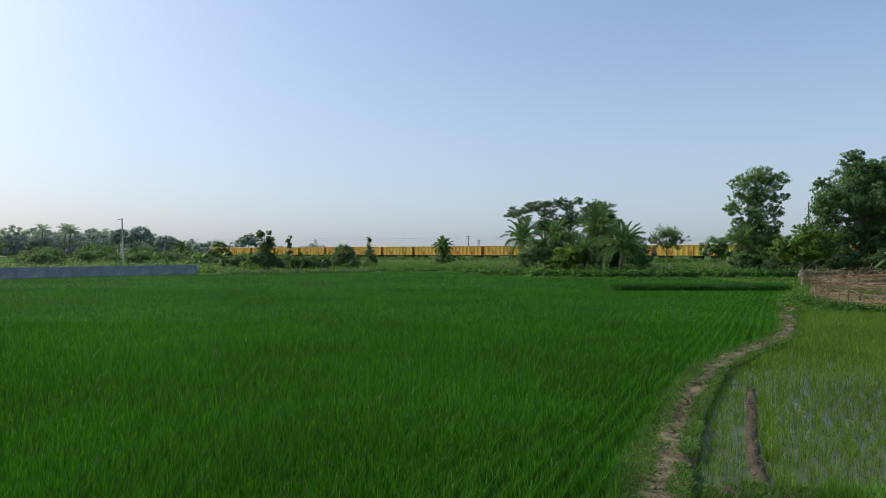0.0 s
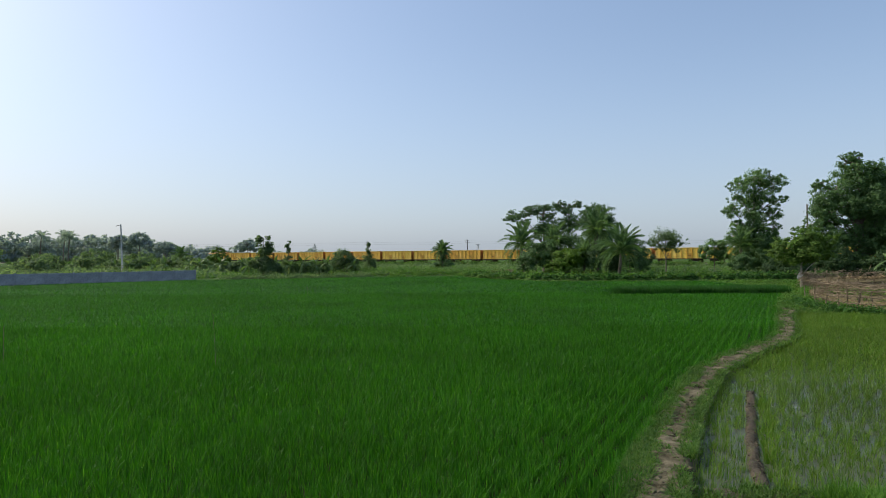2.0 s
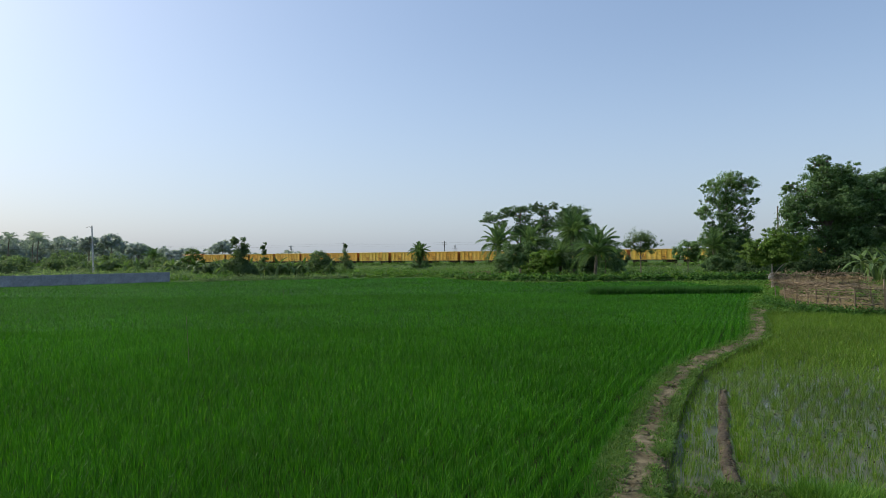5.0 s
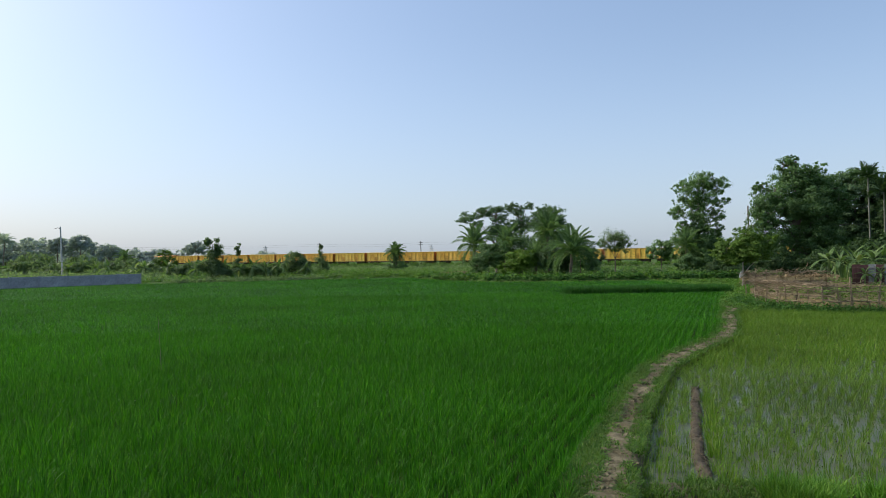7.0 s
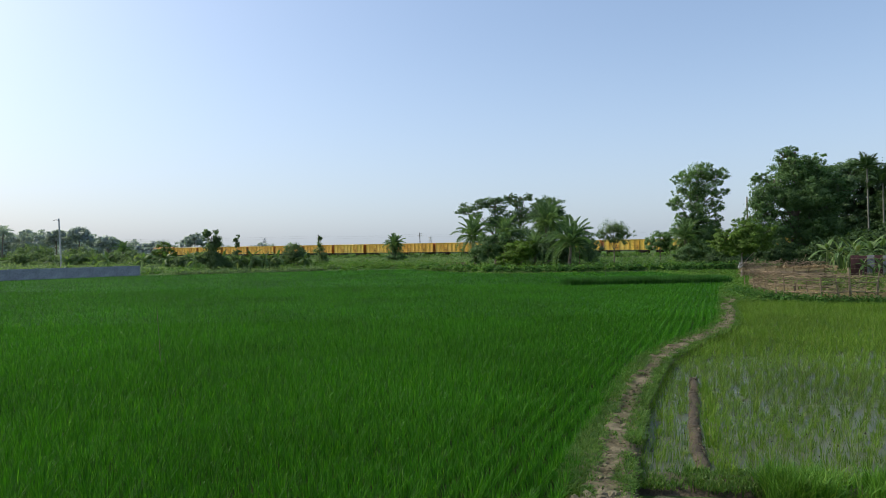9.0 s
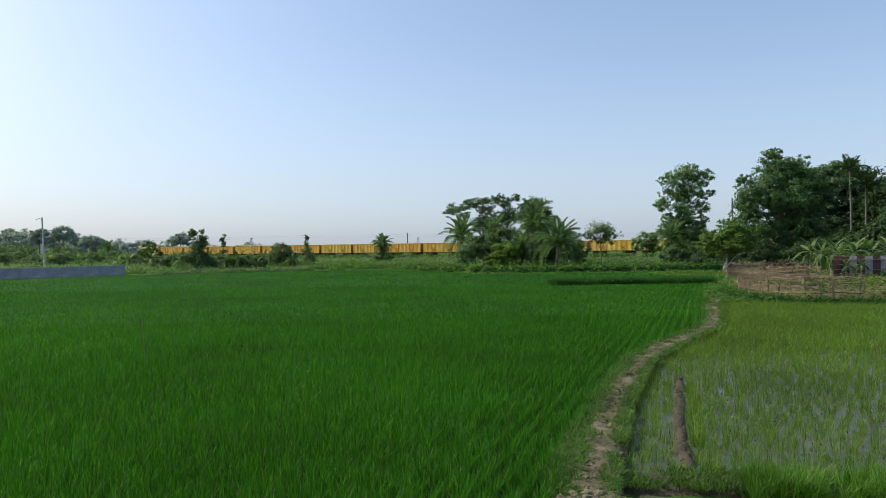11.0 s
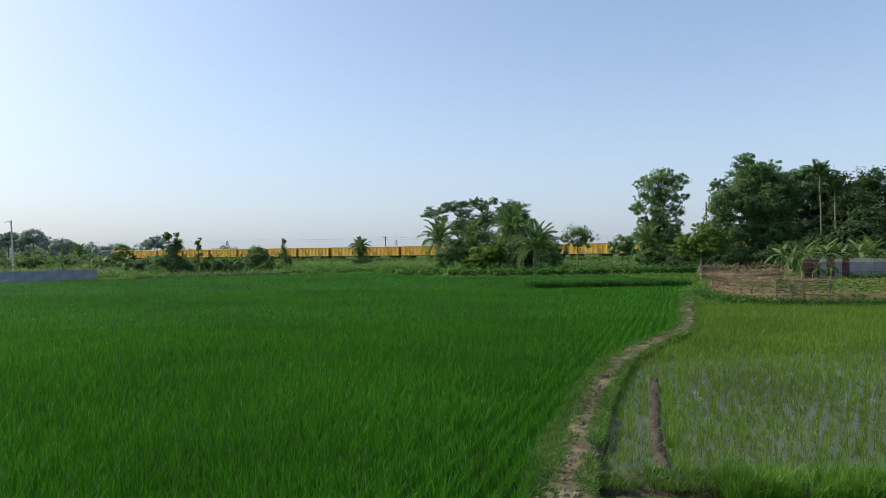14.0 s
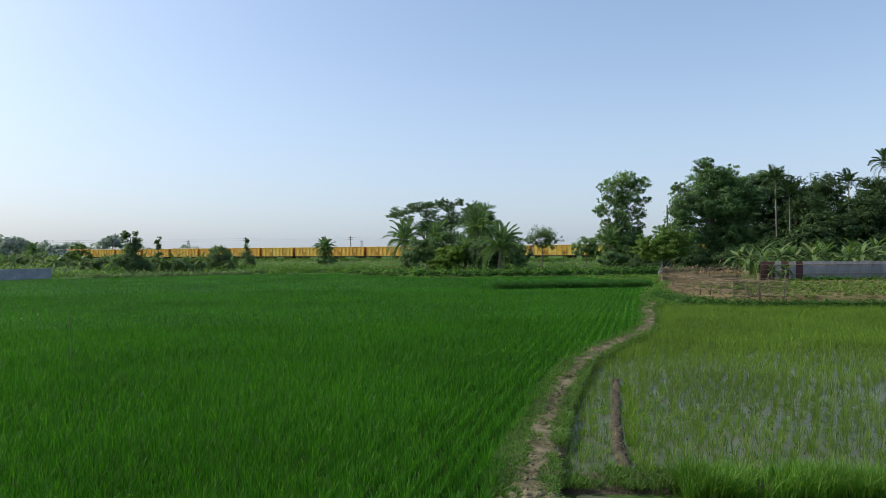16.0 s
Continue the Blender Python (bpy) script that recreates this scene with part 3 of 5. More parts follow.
def railway():
    bm = bmesh.new()
    prof = [(-7, -0.02), (-3.2, 0.62), (-2.2, 0.66), (2.2, 0.66), (3.2, 0.62), (7, -0.02)]
    rows = [[bm.verts.new((s, o, z)) for o, z in prof] for s in (-420, -200, -60, 60, 200, 420)]
    for a, b in zip(rows, rows[1:]):
        for k in range(len(prof) - 1):
            bm.faces.new((a[k], b[k], b[k + 1], a[k + 1]))
    tagged(part("railway_embankment", bm_data("railway_embankment", bm, GROUND), m=TO_RAIL), "low grassy railway embankment", "embankment", kind="structure")
    bm = bmesh.new()
    prof = [(-2.1, 0.64), (-1.5, 0.82), (1.5, 0.82), (2.1, 0.64)]
    rows = [[bm.verts.new((s, o, z)) for o, z in prof] for s in (-420, -140, 140, 420)]
    for a, b in zip(rows, rows[1:]):
        for k in range(len(prof) - 1):
            bm.faces.new((a[k], b[k], b[k + 1], a[k + 1]))
    tagged(part("ballast", bm_data("ballast", bm, BALLAST), m=TO_RAIL), "grey brown ballast bed under the track", "ballast", kind="structure")
    track = tagged(new("railway_track"), "single railway track with steel rails", "railway track", kind="structure")
    track.matrix_basis = TO_RAIL
    for o in (-0.84, 0.84):
        bm = bmesh.new()
        box(bm, (-420, o - 0.07, 0.84), (420, o + 0.07, 0.86))
        box(bm, (-420, o - 0.012, 0.86), (420, o + 0.012, 0.96))
        box(bm, (-420, o - 0.035, 0.96), (420, o + 0.035, 1.0))
        part("rail", bm_data("rail", bm, STEEL), track)
    bm = bmesh.new()
    for i in range(280):
        box(bm, (i * 1.0 - 140, -1.35, 0.80), (i * 1.0 - 139.76, 1.35, 0.845))
    tagged(part("sleepers", bm_data("sleepers", bm, CONCRETE), track), kind="stuff")


railway()
WAGON_L = 11.5


def wheelset_part(parent, x, y0):
    bm = bmesh.new()
    bmesh.ops.create_cone(bm, cap_ends=True, segments=16, radius1=0.46, radius2=0.46, depth=0.10, matrix=pose(0, 0, 0, 90))
    bmesh.ops.create_cone(bm, cap_ends=True, segments=16, radius1=0.50, radius2=0.50, depth=0.03, matrix=pose(0, 0.06 if y0 < 0 else -0.06, 0, 90))
    bmesh.ops.create_cone(bm, cap_ends=True, segments=8, radius1=0.12, radius2=0.09, depth=0.2, matrix=pose(0, -0.05 if y0 < 0 else 0.05, 0, 90))
    return part("wheel", bm_data("wheel", bm, IRON), parent, m=pose(x, y0, 0.46))


def make_wagon():
    """Open bogie wagon, 10.7 m over its body, standing on the rails with its middle at the origin."""
    w = new("goods_wagon")
    tagged(w, "yellow steel open goods wagon with rust-streaked ribs", "railway wagon", "wagons of the goods train")
    L, W, Z0, Z1 = 5.32, 1.52, 0.98, 3.38
    bm = bmesh.new()
    box(bm, (-L, -W, Z0), (L, -W + 0.05, Z1)), box(bm, (-L, W - 0.05, Z0), (L, W, Z1))
    box(bm, (-L, -W + 0.05, Z0), (L, W - 0.05, Z0 + 0.06))
    part("side_body", bm_data("side_body", bm, WAGON), w)
    for s in (-1, 1):
        bm = bmesh.new()
        box(bm, (s * L - 0.04, -W + 0.03, Z0), (s * L + 0.04, W - 0.03, Z1))
        for z in (1.5, 2.0, 2.5, 3.0):
            box(bm, (s * (L + 0.09) - 0.05, -W, z), (s * (L + 0.09) + 0.05, W, z + 0.10))
        part("end_wall", bm_data("end_wall", bm, WAGON_END), w)
        bm = bmesh.new()
        box(bm, (-L - 0.06, s * W - 0.07, Z1), (L + 0.06, s * W + 0.07, Z1 + 0.12), 0.02)
        part("top_rail", bm_data("top_rail", bm, WAGON_TOP), w)
        bm = bmesh.new()
        box(bm, (-L - 0.1, s * W - 0.06, Z0 - 0.2), (L + 0.1, s * W + 0.06, Z0), 0.02)
        part("sole_bar", bm_data("sole_bar", bm, IRON), w)
        for k in range(10):
            x = -L + 0.08 + k * (2 * L - 0.16) / 9
            bm = bmesh.new()
            box(bm, (x - 0.07, min(s * W, s * (W + 0.11)), Z0 - 0.1), (x + 0.07, max(s * W, s * (W + 0.11)), Z1), 0.02)
            part("rib", bm_data("rib", bm, WAGON_RIB), w)
        for x in (-2.3, 2.3):
            bm = bmesh.new()
            box(bm, (x - 0.42, min(s * W, s * (W + 0.06)), Z0 + 0.1), (x + 0.42, max(s * W, s * (W + 0.06)), Z0 + 1.25), 0.02)
            door = part("side_door", bm_data("side_door", bm, WAGON_RIB), w)
            bm = bmesh.new()
            box(bm, (x - 0.3, s * (W + 0.09) - 0.03, Z0 + 0.6), (x + 0.3, s * (W + 0.09) + 0.03, Z0 + 0.68))
            part("latch_bar", bm_data("latch_bar", bm, IRON), door)
        bm = bmesh.new()
        box(bm, (s * 5.1 - 0.25, -0.12, 0.92), (s * 5.1 + 0.62 * s + 0.02, 0.12, 1.10)) if s > 0 else box(bm, (-5.74, -0.12, 0.92), (-4.85, 0.12, 1.10))
        part("coupler", bm_data("coupler", bm, IRON), w)
        bm = bmesh.new()
        cx = s * 3.45
        for y in (-0.98, 0.98):
            box(bm, (cx - 1.25, y - 0.09, 0.42), (cx + 1.25, y + 0.09, 0.66), 0.03)
            box(bm, (cx - 0.4, y - 0.1, 0.30), (cx + 0.4, y + 0.1, 0.84), 0.03)
        box(bm, (cx - 0.2, -1.0, 0.5), (cx + 0.2, 1.0, 0.92))
        bogie = part("bogie", bm_data("bogie", bm, IRON), w)
        for dx in (-1, 1):
            for y in (-0.84, 0.84):
                wheelset_part(bogie, cx + dx, y)
    bm = bmesh.new()
    box(bm, (-5, -0.25, 0.82), (5, 0.25, 1.10))
    part("centre_sill", bm_data("centre_sill", bm, IRON), w)
    return w


def make_brake_van(first):
    """The tail van: a cabin with windows and open end platforms."""
    w = tagged(new("brake_van"), "yellow brake van with dark windows at the train's tail", "brake van")
    bm = bmesh.new()
    box(bm, (-3.4, -1.45, 1.12), (3.4, 1.45, 3.3), 0.05)
    part("cabin", bm_data("cabin", bm, WAGON), w)
    bm = bmesh.new()
    for k in range(9):
        a0, a1 = math.pi * k / 9, math.pi * (k + 1) / 9
        y0, y1, z0, z1 = 1.6 * math.cos(a0), 1.6 * math.cos(a1), 3.3 + 0.35 * math.sin(a0), 3.3 + 0.35 * math.sin(a1)
        vs = [bm.verts.new(q) for q in ((-4.9, y0, z0), (4.9, y0, z0), (4.9, y1, z1), (-4.9, y1, z1))]
        bm.faces.new(vs)
    bmesh.ops.remove_doubles(bm, verts=bm.verts[:], dist=0.001)
    bmesh.ops.solidify(bm, geom=bm.faces[:], thickness=0.05)
    part("roof", bm_data("roof", bm, WAGON_END), w)
    for x in (-2.6, -0.9, 0.9, 2.6):
        for s in (-1, 1):
            bm = bmesh.new()
            box(bm, (x - 0.4, s * 1.46 - 0.02, 2.1), (x + 0.4, s * 1.46 + 0.02, 2.9))
            part("window", bm_data("window", bm, WINDOW), w)
    for s in (-1, 1):
        bm = bmesh.new()
        box(bm, (min(s * 3.4, s * 4.9), -1.45, 1.0), (max(s * 3.4, s * 4.9), 1.45, 1.12))
        part("platform", bm_data("platform", bm, IRON), w)
        for y in (-1.4, 1.4):
            bm = bmesh.new()
            box(bm, (s * 4.85 - 0.04, y - 0.04, 1.12), (s * 4.85 + 0.04, y + 0.04, 3.3))
            part("corner_post", bm_data("corner_post", bm, WAGON), w)
        bm = bmesh.new()
        box(bm, (s * 4.85 - 0.03, -1.4, 2.0), (s * 4.85 + 0.03, 1.4, 2.06))
        box(bm, (s * 4.85 - 0.03, -1.4, 1.55), (s * 4.85 + 0.03, 1.4, 1.61))
        part("end_railing", bm_data("end_railing", bm, WAGON), w)
    for o in first.children:
        if o.name.startswith(("bogie", "sole_bar", "centre_sill", "coupler")):
            c = o.copy()
            scene.collection.objects.link(c)
            c.parent = w
            for q in o.children:
                k = q.copy()
                scene.collection.objects.link(k)
                k.parent = c
    return w


def train():
    first = make_wagon()
    tail = 115.4
    van = make_brake_van(first)
    van.matrix_basis = TO_RAIL @ pose(tail - 5.6, 0, RAIL_Z)
    for i in range(19):
        m = TO_RAIL @ pose(tail - 5.6 - WAGON_L * (i + 1), 0, RAIL_Z)
        if i == 0:
            first.matrix_basis = m
        else:
            copy_thing(first, m)


train()

# ---------- trees ----------
def trays(blobs, count, size=(0.42, 0.66), flat_share=0.66):
    """Breaks a crown's large masses into many flat sprays of twigs near their outsides."""
    weight = np.array([b[3] ** 2 for b in blobs])
    out = []
    for i in np.repeat(np.arange(len(blobs)), np.maximum(5, (count * weight / weight.sum()).astype(int))):
        x, y, z, rx, rz = blobs[i]
        d = rng.normal(0, 1, 3)
        d *= rng.uniform(0.30, 0.88) / np.linalg.norm(d)
        r = rx * rng.uniform(*size)
        out.append((x + d[0] * rx, y + d[1] * rx, z + d[2] * rz, r, max(0.22, r * flat_share)))
    return out


def crown_data(name, blobs, clumps, per, leaf, mat, flatten=0.6, up=0.6, loose=1.0, filling=()):
    """Leaves in many small clumps spread over the blobs (x, y, z, rx, rz), more at their outsides. Also gives the clumps' places."""
    centres, spread = [], []
    total = sum(b[3] ** 2 * b[4] for b in blobs) ** (1 / 1.0)
    inner = sum(b[3] ** 2 * b[4] for b in filling)
    for i, (x, y, z, rx, rz) in enumerate(list(blobs) + list(filling)):
        fill = i >= len(blobs)
        k = max(5, int(clumps * (0.45 if fill else 1.0) * (rx ** 2 * rz / (inner if fill else total)) ** 0.7))
        d = rng.normal(0, 1, (k, 3))
        d /= np.linalg.norm(d, axis=1)[:, None]
        d *= rng.uniform(0.15, 0.55 if fill else 1.0, (k, 1)) ** 0.33
        centres.append(np.array([x, y, z]) + d * np.array([rx, rx, rz]) * 0.92)
        spread.append(np.full(k, 0.215 * (1.0 if fill else loose) * (rx * rx * rz) ** (1 / 3)))
    centres, spread = np.concatenate(centres), np.concatenate(spread)
    mid = np.average([b[:3] for b in blobs], axis=0)
    n = len(centres) * per
    size = spread.repeat(per) * rng.uniform(0.7, 1.25, len(centres)).repeat(per)
    off = np.clip(rng.normal(0, 1, (n, 3)), -1.8, 1.8) * np.array([1, 1, flatten]) * size[:, None] * 0.75
    c = centres.repeat(per, 0) + off
    nrm = off / (size[:, None] + 1e-6) * 0.9 + (c - mid) / (np.linalg.norm(c - mid, axis=1)[:, None] + 1e-6) * 0.4 + np.array([0, 0, up]) + rng.normal(0, 0.30, (n, 3))
    v, f = leaf_quads(c, leaf * rng.uniform(0.6, 1.3, n), nrm)
    return mesh_data(name, v, f, mat), centres


def trunk_data(name, base_r, height, lean, blobs, centres, mat, twigs=40, fork=0.35, fans=()):
    """A tapered, slightly bent trunk, a limb to each blob and twigs to some clumps."""
    lst = []
    k = 8
    zs = np.linspace(-0.15, height, k)
    bend = np.cumsum(rng.normal(0, 0.02 * height / k, (k, 2)), 0)
    pts = np.column_stack([lean[0] * zs / height + bend[:, 0], lean[1] * zs / height + bend[:, 1], zs])
    rad = base_r * np.linspace(1, 0.35, k)
    rad[0] *= 1.45
    lst.append(tube(pts, rad, 8))
    for b in blobs:
        start = pts[min(k - 1, max(1, int(k * fork + rng.uniform(0, k * (0.95 - fork)))))]
        if start[2] > b[2]:
            start = pts[max(1, int(np.searchsorted(zs, b[2] * 0.6)) - 1)]
        end = np.array(b[:3])
        q = np.linspace(0, 1, 5)[:, None]
        mid = start + (end - start) * q + np.array([0, 0, 1]) * np.sin(np.pi * q) * 0.1 * np.linalg.norm(end - start) + rng.normal(0, 0.03, (5, 3)) * np.linalg.norm(end - start) * q
        lst.append(tube(mid, base_r * np.linspace(0.45, 0.16, 5), 5))
        mine = centres[np.linalg.norm((centres - end) / np.array([b[3], b[3], b[4]]), axis=1) < 1.05]
        for c in mine[: max(2, int(twigs / len(blobs)))]:
            lst.append(tube(np.array([end, (end + c) / 2 + rng.normal(0, 0.05, 3), c]), base_r * np.array([0.16, 0.10, 0.03]), 4))
    hubs = np.array([b[:3] for b in blobs])
    for b in fans:
        end = np.array(b[:3])
        hub = hubs[np.argmin(np.linalg.norm(hubs - end, axis=1))]
        lst.append(tube(np.array([hub, (hub + end) / 2 + rng.normal(0, 0.08, 3) + np.array([0, 0, 0.08]), end]), base_r * np.array([0.20, 0.13, 0.05]), 4))
    return tubes_data(name, lst, mat)


def tree(name, x, y, blobs, r, label, mat, bark=BARK, clumps=160, per=45, leaf=0.28, lean=(0, 0), z=0.0, up=0.6, flatten=0.6, category="tree", twigs=40, fork=0.35, group="", loose=1.0, sprays=0):
    t = tagged(new(name), label, category, group)
    t.matrix_basis = pose(x, y, z)
    height = max(b[2] for b in blobs)
    fans = trays(blobs, sprays) if sprays else []
    crown, centres = crown_data("crown", fans or blobs, clumps, int(per * 2.0), leaf * 1.05, mat, flatten, up, loose, blobs if fans else ())
    part("trunk", trunk_data("trunk", r, height, lean, blobs, centres, bark, twigs, fork, fans), t)
    part("crown", crown, t)
    return t


def shrub(name, x, y, blobs, label, mat, clumps=60, per=45, leaf=0.2, z=0.0, category="bush", group=""):
    return tree(name, x, y, blobs, 0.06, label, mat, clumps=clumps, per=per, leaf=leaf, z=z, category=category, twigs=10, fork=0.1, group=group)


def frond_data(name, length, droop, leaflets, leaf_len, leaf_w, mat, v_angle=0.5, start=0.12):
    """A feather frond growing along +x and bending down, with rows of leaflets on both sides."""
    q = np.linspace(0, 1, 9)
    spine = np.column_stack([length * q * (1 - 0.18 * droop * q ** 2), np.zeros(9), length * (0.12 * q - droop * q ** 2.2 * 0.55)])
    v, f = tube(spine, 0.022 * length / 3 * np.linspace(1.3, 0.3, 9), 4)
    vs, fs, o = [v], [f], len(v)
    s = np.linspace(start, 0.99, leaflets)
    for side in (-1, 1):
        p = np.column_stack([np.interp(s, q, spine[:, k]) for k in range(3)])
        ll = leaf_len * (0.35 + 0.75 * np.sin(np.pi * np.clip(s * 0.85 + 0.12, 0, 1))) * rng.uniform(0.85, 1.15, leaflets)
        fwd = 0.55 + 0.5 * s
        d = np.column_stack([fwd, side * np.ones(leaflets), v_angle + rng.normal(0, 0.15, leaflets)])
        d /= np.linalg.norm(d, axis=1)[:, None]
        tip = p + d * ll[:, None]
        tip[:, 2] -= 0.22 * ll
        mid = p + d * (ll * 0.5)[:, None]
        up = np.array([1.0, 0, 0.3]) * leaf_w * 0.5
        quad = np.stack([p, mid - up, tip, mid + up], 1).reshape(-1, 3)
        vs.append(quad)
        fs.append(np.arange(len(quad)).reshape(-1, 4) + o)
        o += len(quad)
    return mesh_data(name, np.concatenate(vs), np.concatenate(fs), mat)


DATE_FRONDS = [frond_data("frond", 3.0, d, 38, 0.56, 0.14, PALM) for d in (0.55, 0.95, 1.4)]
ARECA_FRONDS = [frond_data("frond", 2.0, d, 20, 0.65, 0.13, ARECA, 0.1) for d in (0.6, 1.2)]
# coconut fronds share the leaf colour that holds the haze
COCO_FRONDS = [frond_data("frond", 4.2, d, 24, 0.9, 0.20, TREE_FAR_HAZED, 0.0) for d in (0.7, 1.3)]


def palm(name, x, y, h, r, count, scale, fronds, label, lean=(0, 0), lowest=-35, highest=82, bark=BARK, z=0.0, group="", boots=True):
    t = tagged(new(name), label, "palm tree", group)
    t.matrix_basis = pose(x, y, z)
    k = 14
    zs = np.linspace(-0.1, h, k)
    rad = r * np.linspace(1.25, 0.9, k) * (1 + 0.10 * (np.arange(k) % 2))
    if boots:
        rad[-3:] *= 1.35
    pts = np.column_stack([lean[0] * np.abs(zs / h) ** 1.5, lean[1] * np.abs(zs / h) ** 1.5, zs])
    part("trunk", tubes_data("trunk", [tube(pts, rad, 8)], bark), t)
    turn = rng.uniform(0, 360)
    for i in range(count):
        e = lowest + (highest - lowest) * ((i + 0.5) / count) ** 0.85 + rng.uniform(-6, 6)
        a = turn + i * 137.5 + rng.uniform(-12, 12)
        k = min(len(fronds) - 1, int((1 - i / count) * len(fronds)))
        s = scale * rng.uniform(0.85, 1.1)
        part("frond", fronds[k], t, m=pose(lean[0], lean[1], h, 0, -e, a) @ Matrix.Scale(s, 4))
    return t


# ---------- the grove in the middle distance ----------
palm("date_palm", 22.0, 80.5, 2.9, 0.17, 36, 1.35, DATE_FRONDS, "date palm with long arching grey-green fronds", (0.3, 0), -25, 84, group="date palms of the grove")
palm("date_palm", 20.6, 88.0, 5.8, 0.18, 38, 1.3, DATE_FRONDS, "tall date palm with a full drooping crown", (0.4, 0), -45, group="date palms of the grove")
palm("date_palm", 11.4, 91.0, 4.1, 0.18, 36, 1.2, DATE_FRONDS, "date palm at the open side of the grove", (-0.3, 0), -40, group="date palms of the grove")
palm("date_palm", 15.3, 90.0, 4.3, 0.17, 32, 1.1, DATE_FRONDS, "date palm half hidden among bushes", (0.2, 0), group="date palms of the grove")
palm("date_palm", 18.6, 85.0, 2.3, 0.17, 28, 0.95, DATE_FRONDS, "low date palm among dark bushes", (0, 0), group="date palms of the grove")
palm("date_palm", 0.0, 116.0, 3.4, 0.24, 66, 0.76, DATE_FRONDS, "short date palm with a round crown on the bank", (0, 0), -60, 84)
palm("date_palm", 42.0, 91.0, 3.6, 0.18, 30, 1.1, DATE_FRONDS, "date palm half hidden under the tall tree", (0, 0))
shrub("dark_bush", 0.3, 115, [(0, 0, 1.0, 1.5, 1.1), (1.4, 0, 0.8, 1.2, 0.8), (-1.3, 0, 0.8, 1.1, 0.8)], "dark bush at the foot of the short palm", TREE_B, 50, 40, 0.2)

tree("flat_topped_tree", 15.6, 99, [(-5.0, 0, 8.2, 1.5, 0.5), (-3.6, 0.5, 8.9, 1.6, 0.6), (-1.8, 0, 9.6, 1.7, 0.7), (0.2, 0, 9.9, 1.5, 0.8), (-3.0, -1, 7.6, 1.2, 0.6), (0.6, 0.5, 8.5, 1.6, 1.0), (0.2, 0, 6.6, 2.0, 1.2)], 0.20,
     "thin-limbed tree with a flat, layered dark crown", TREE_D, clumps=120, per=13, leaf=0.20, flatten=0.35, loose=1.6, sprays=56)
tree("open_crowned_tree", 19.6, 100, [(-0.8, 0, 9.9, 1.6, 1.3), (1.0, 0.3, 10.5, 1.2, 0.8), (-1.6, 0.4, 10.6, 1.0, 0.7), (0.2, 0, 7.8, 1.9, 1.6), (-1.8, 0, 6.4, 1.6, 1.4)], 0.18,
     "tree with an open crown of separate dark leaf tufts", TREE_D, clumps=90, per=11, leaf=0.22, loose=1.3, sprays=46)
tree("round_crowned_tree", 23.6, 98, [(-0.2, 0, 8.9, 2.3, 1.7), (-1.5, 0, 7.4, 1.8, 1.6), (1.4, 0.3, 7.6, 1.6, 1.5), (0, 0, 5.4, 2.2, 1.8)], 0.22, "dark tree with a dense round crown", TREE_D, clumps=170, per=14, leaf=0.22, loose=1.4, sprays=56)
shrub("bright_bush", 16.3, 84.5, [(0, 0, 2.0, 2.3, 1.5), (1.2, -0.2, 2.4, 1.5, 1.2), (-1.4, -0.3, 1.2, 1.5, 1.1)], "large bright green leafy bush at the foot of the grove", TREE_E, 90, 45, 0.24)
shrub("dark_bush", 12.6, 87.0, [(0, 0, 2.6, 2.0, 1.9), (-1.2, 0, 1.7, 1.5, 1.5), (1.6, 0.3, 3.4, 1.6, 1.4)], "dark green bush in the grove", TREE_B, 70, 45, 0.24)
shrub("dark_bush", 20.2, 84.5, [(0, 0, 2.2, 1.9, 1.9), (1.6, 0.4, 1.9, 1.7, 1.7)], "dark green bush in the grove", TREE_D, 70, 45, 0.22)
shrub("dark_bush", 24.6, 85.0, [(0, 0, 2.8, 2.2, 2.2), (1.8, 0.4, 1.8, 1.6, 1.6), (-1.6, 0, 2.0, 1.6, 1.7)], "dark green bush in the grove", TREE_D, 70, 45, 0.22)
shrub("dark_bush", 18.0, 92.0, [(0, 0, 3.2, 3.4, 2.8), (3.0, 0.5, 3.0, 2.2, 2.2), (-3.0, 0, 2.6, 2.2, 2.0)], "dense dark thicket behind the palms", TREE_D, 110, 45, 0.26)

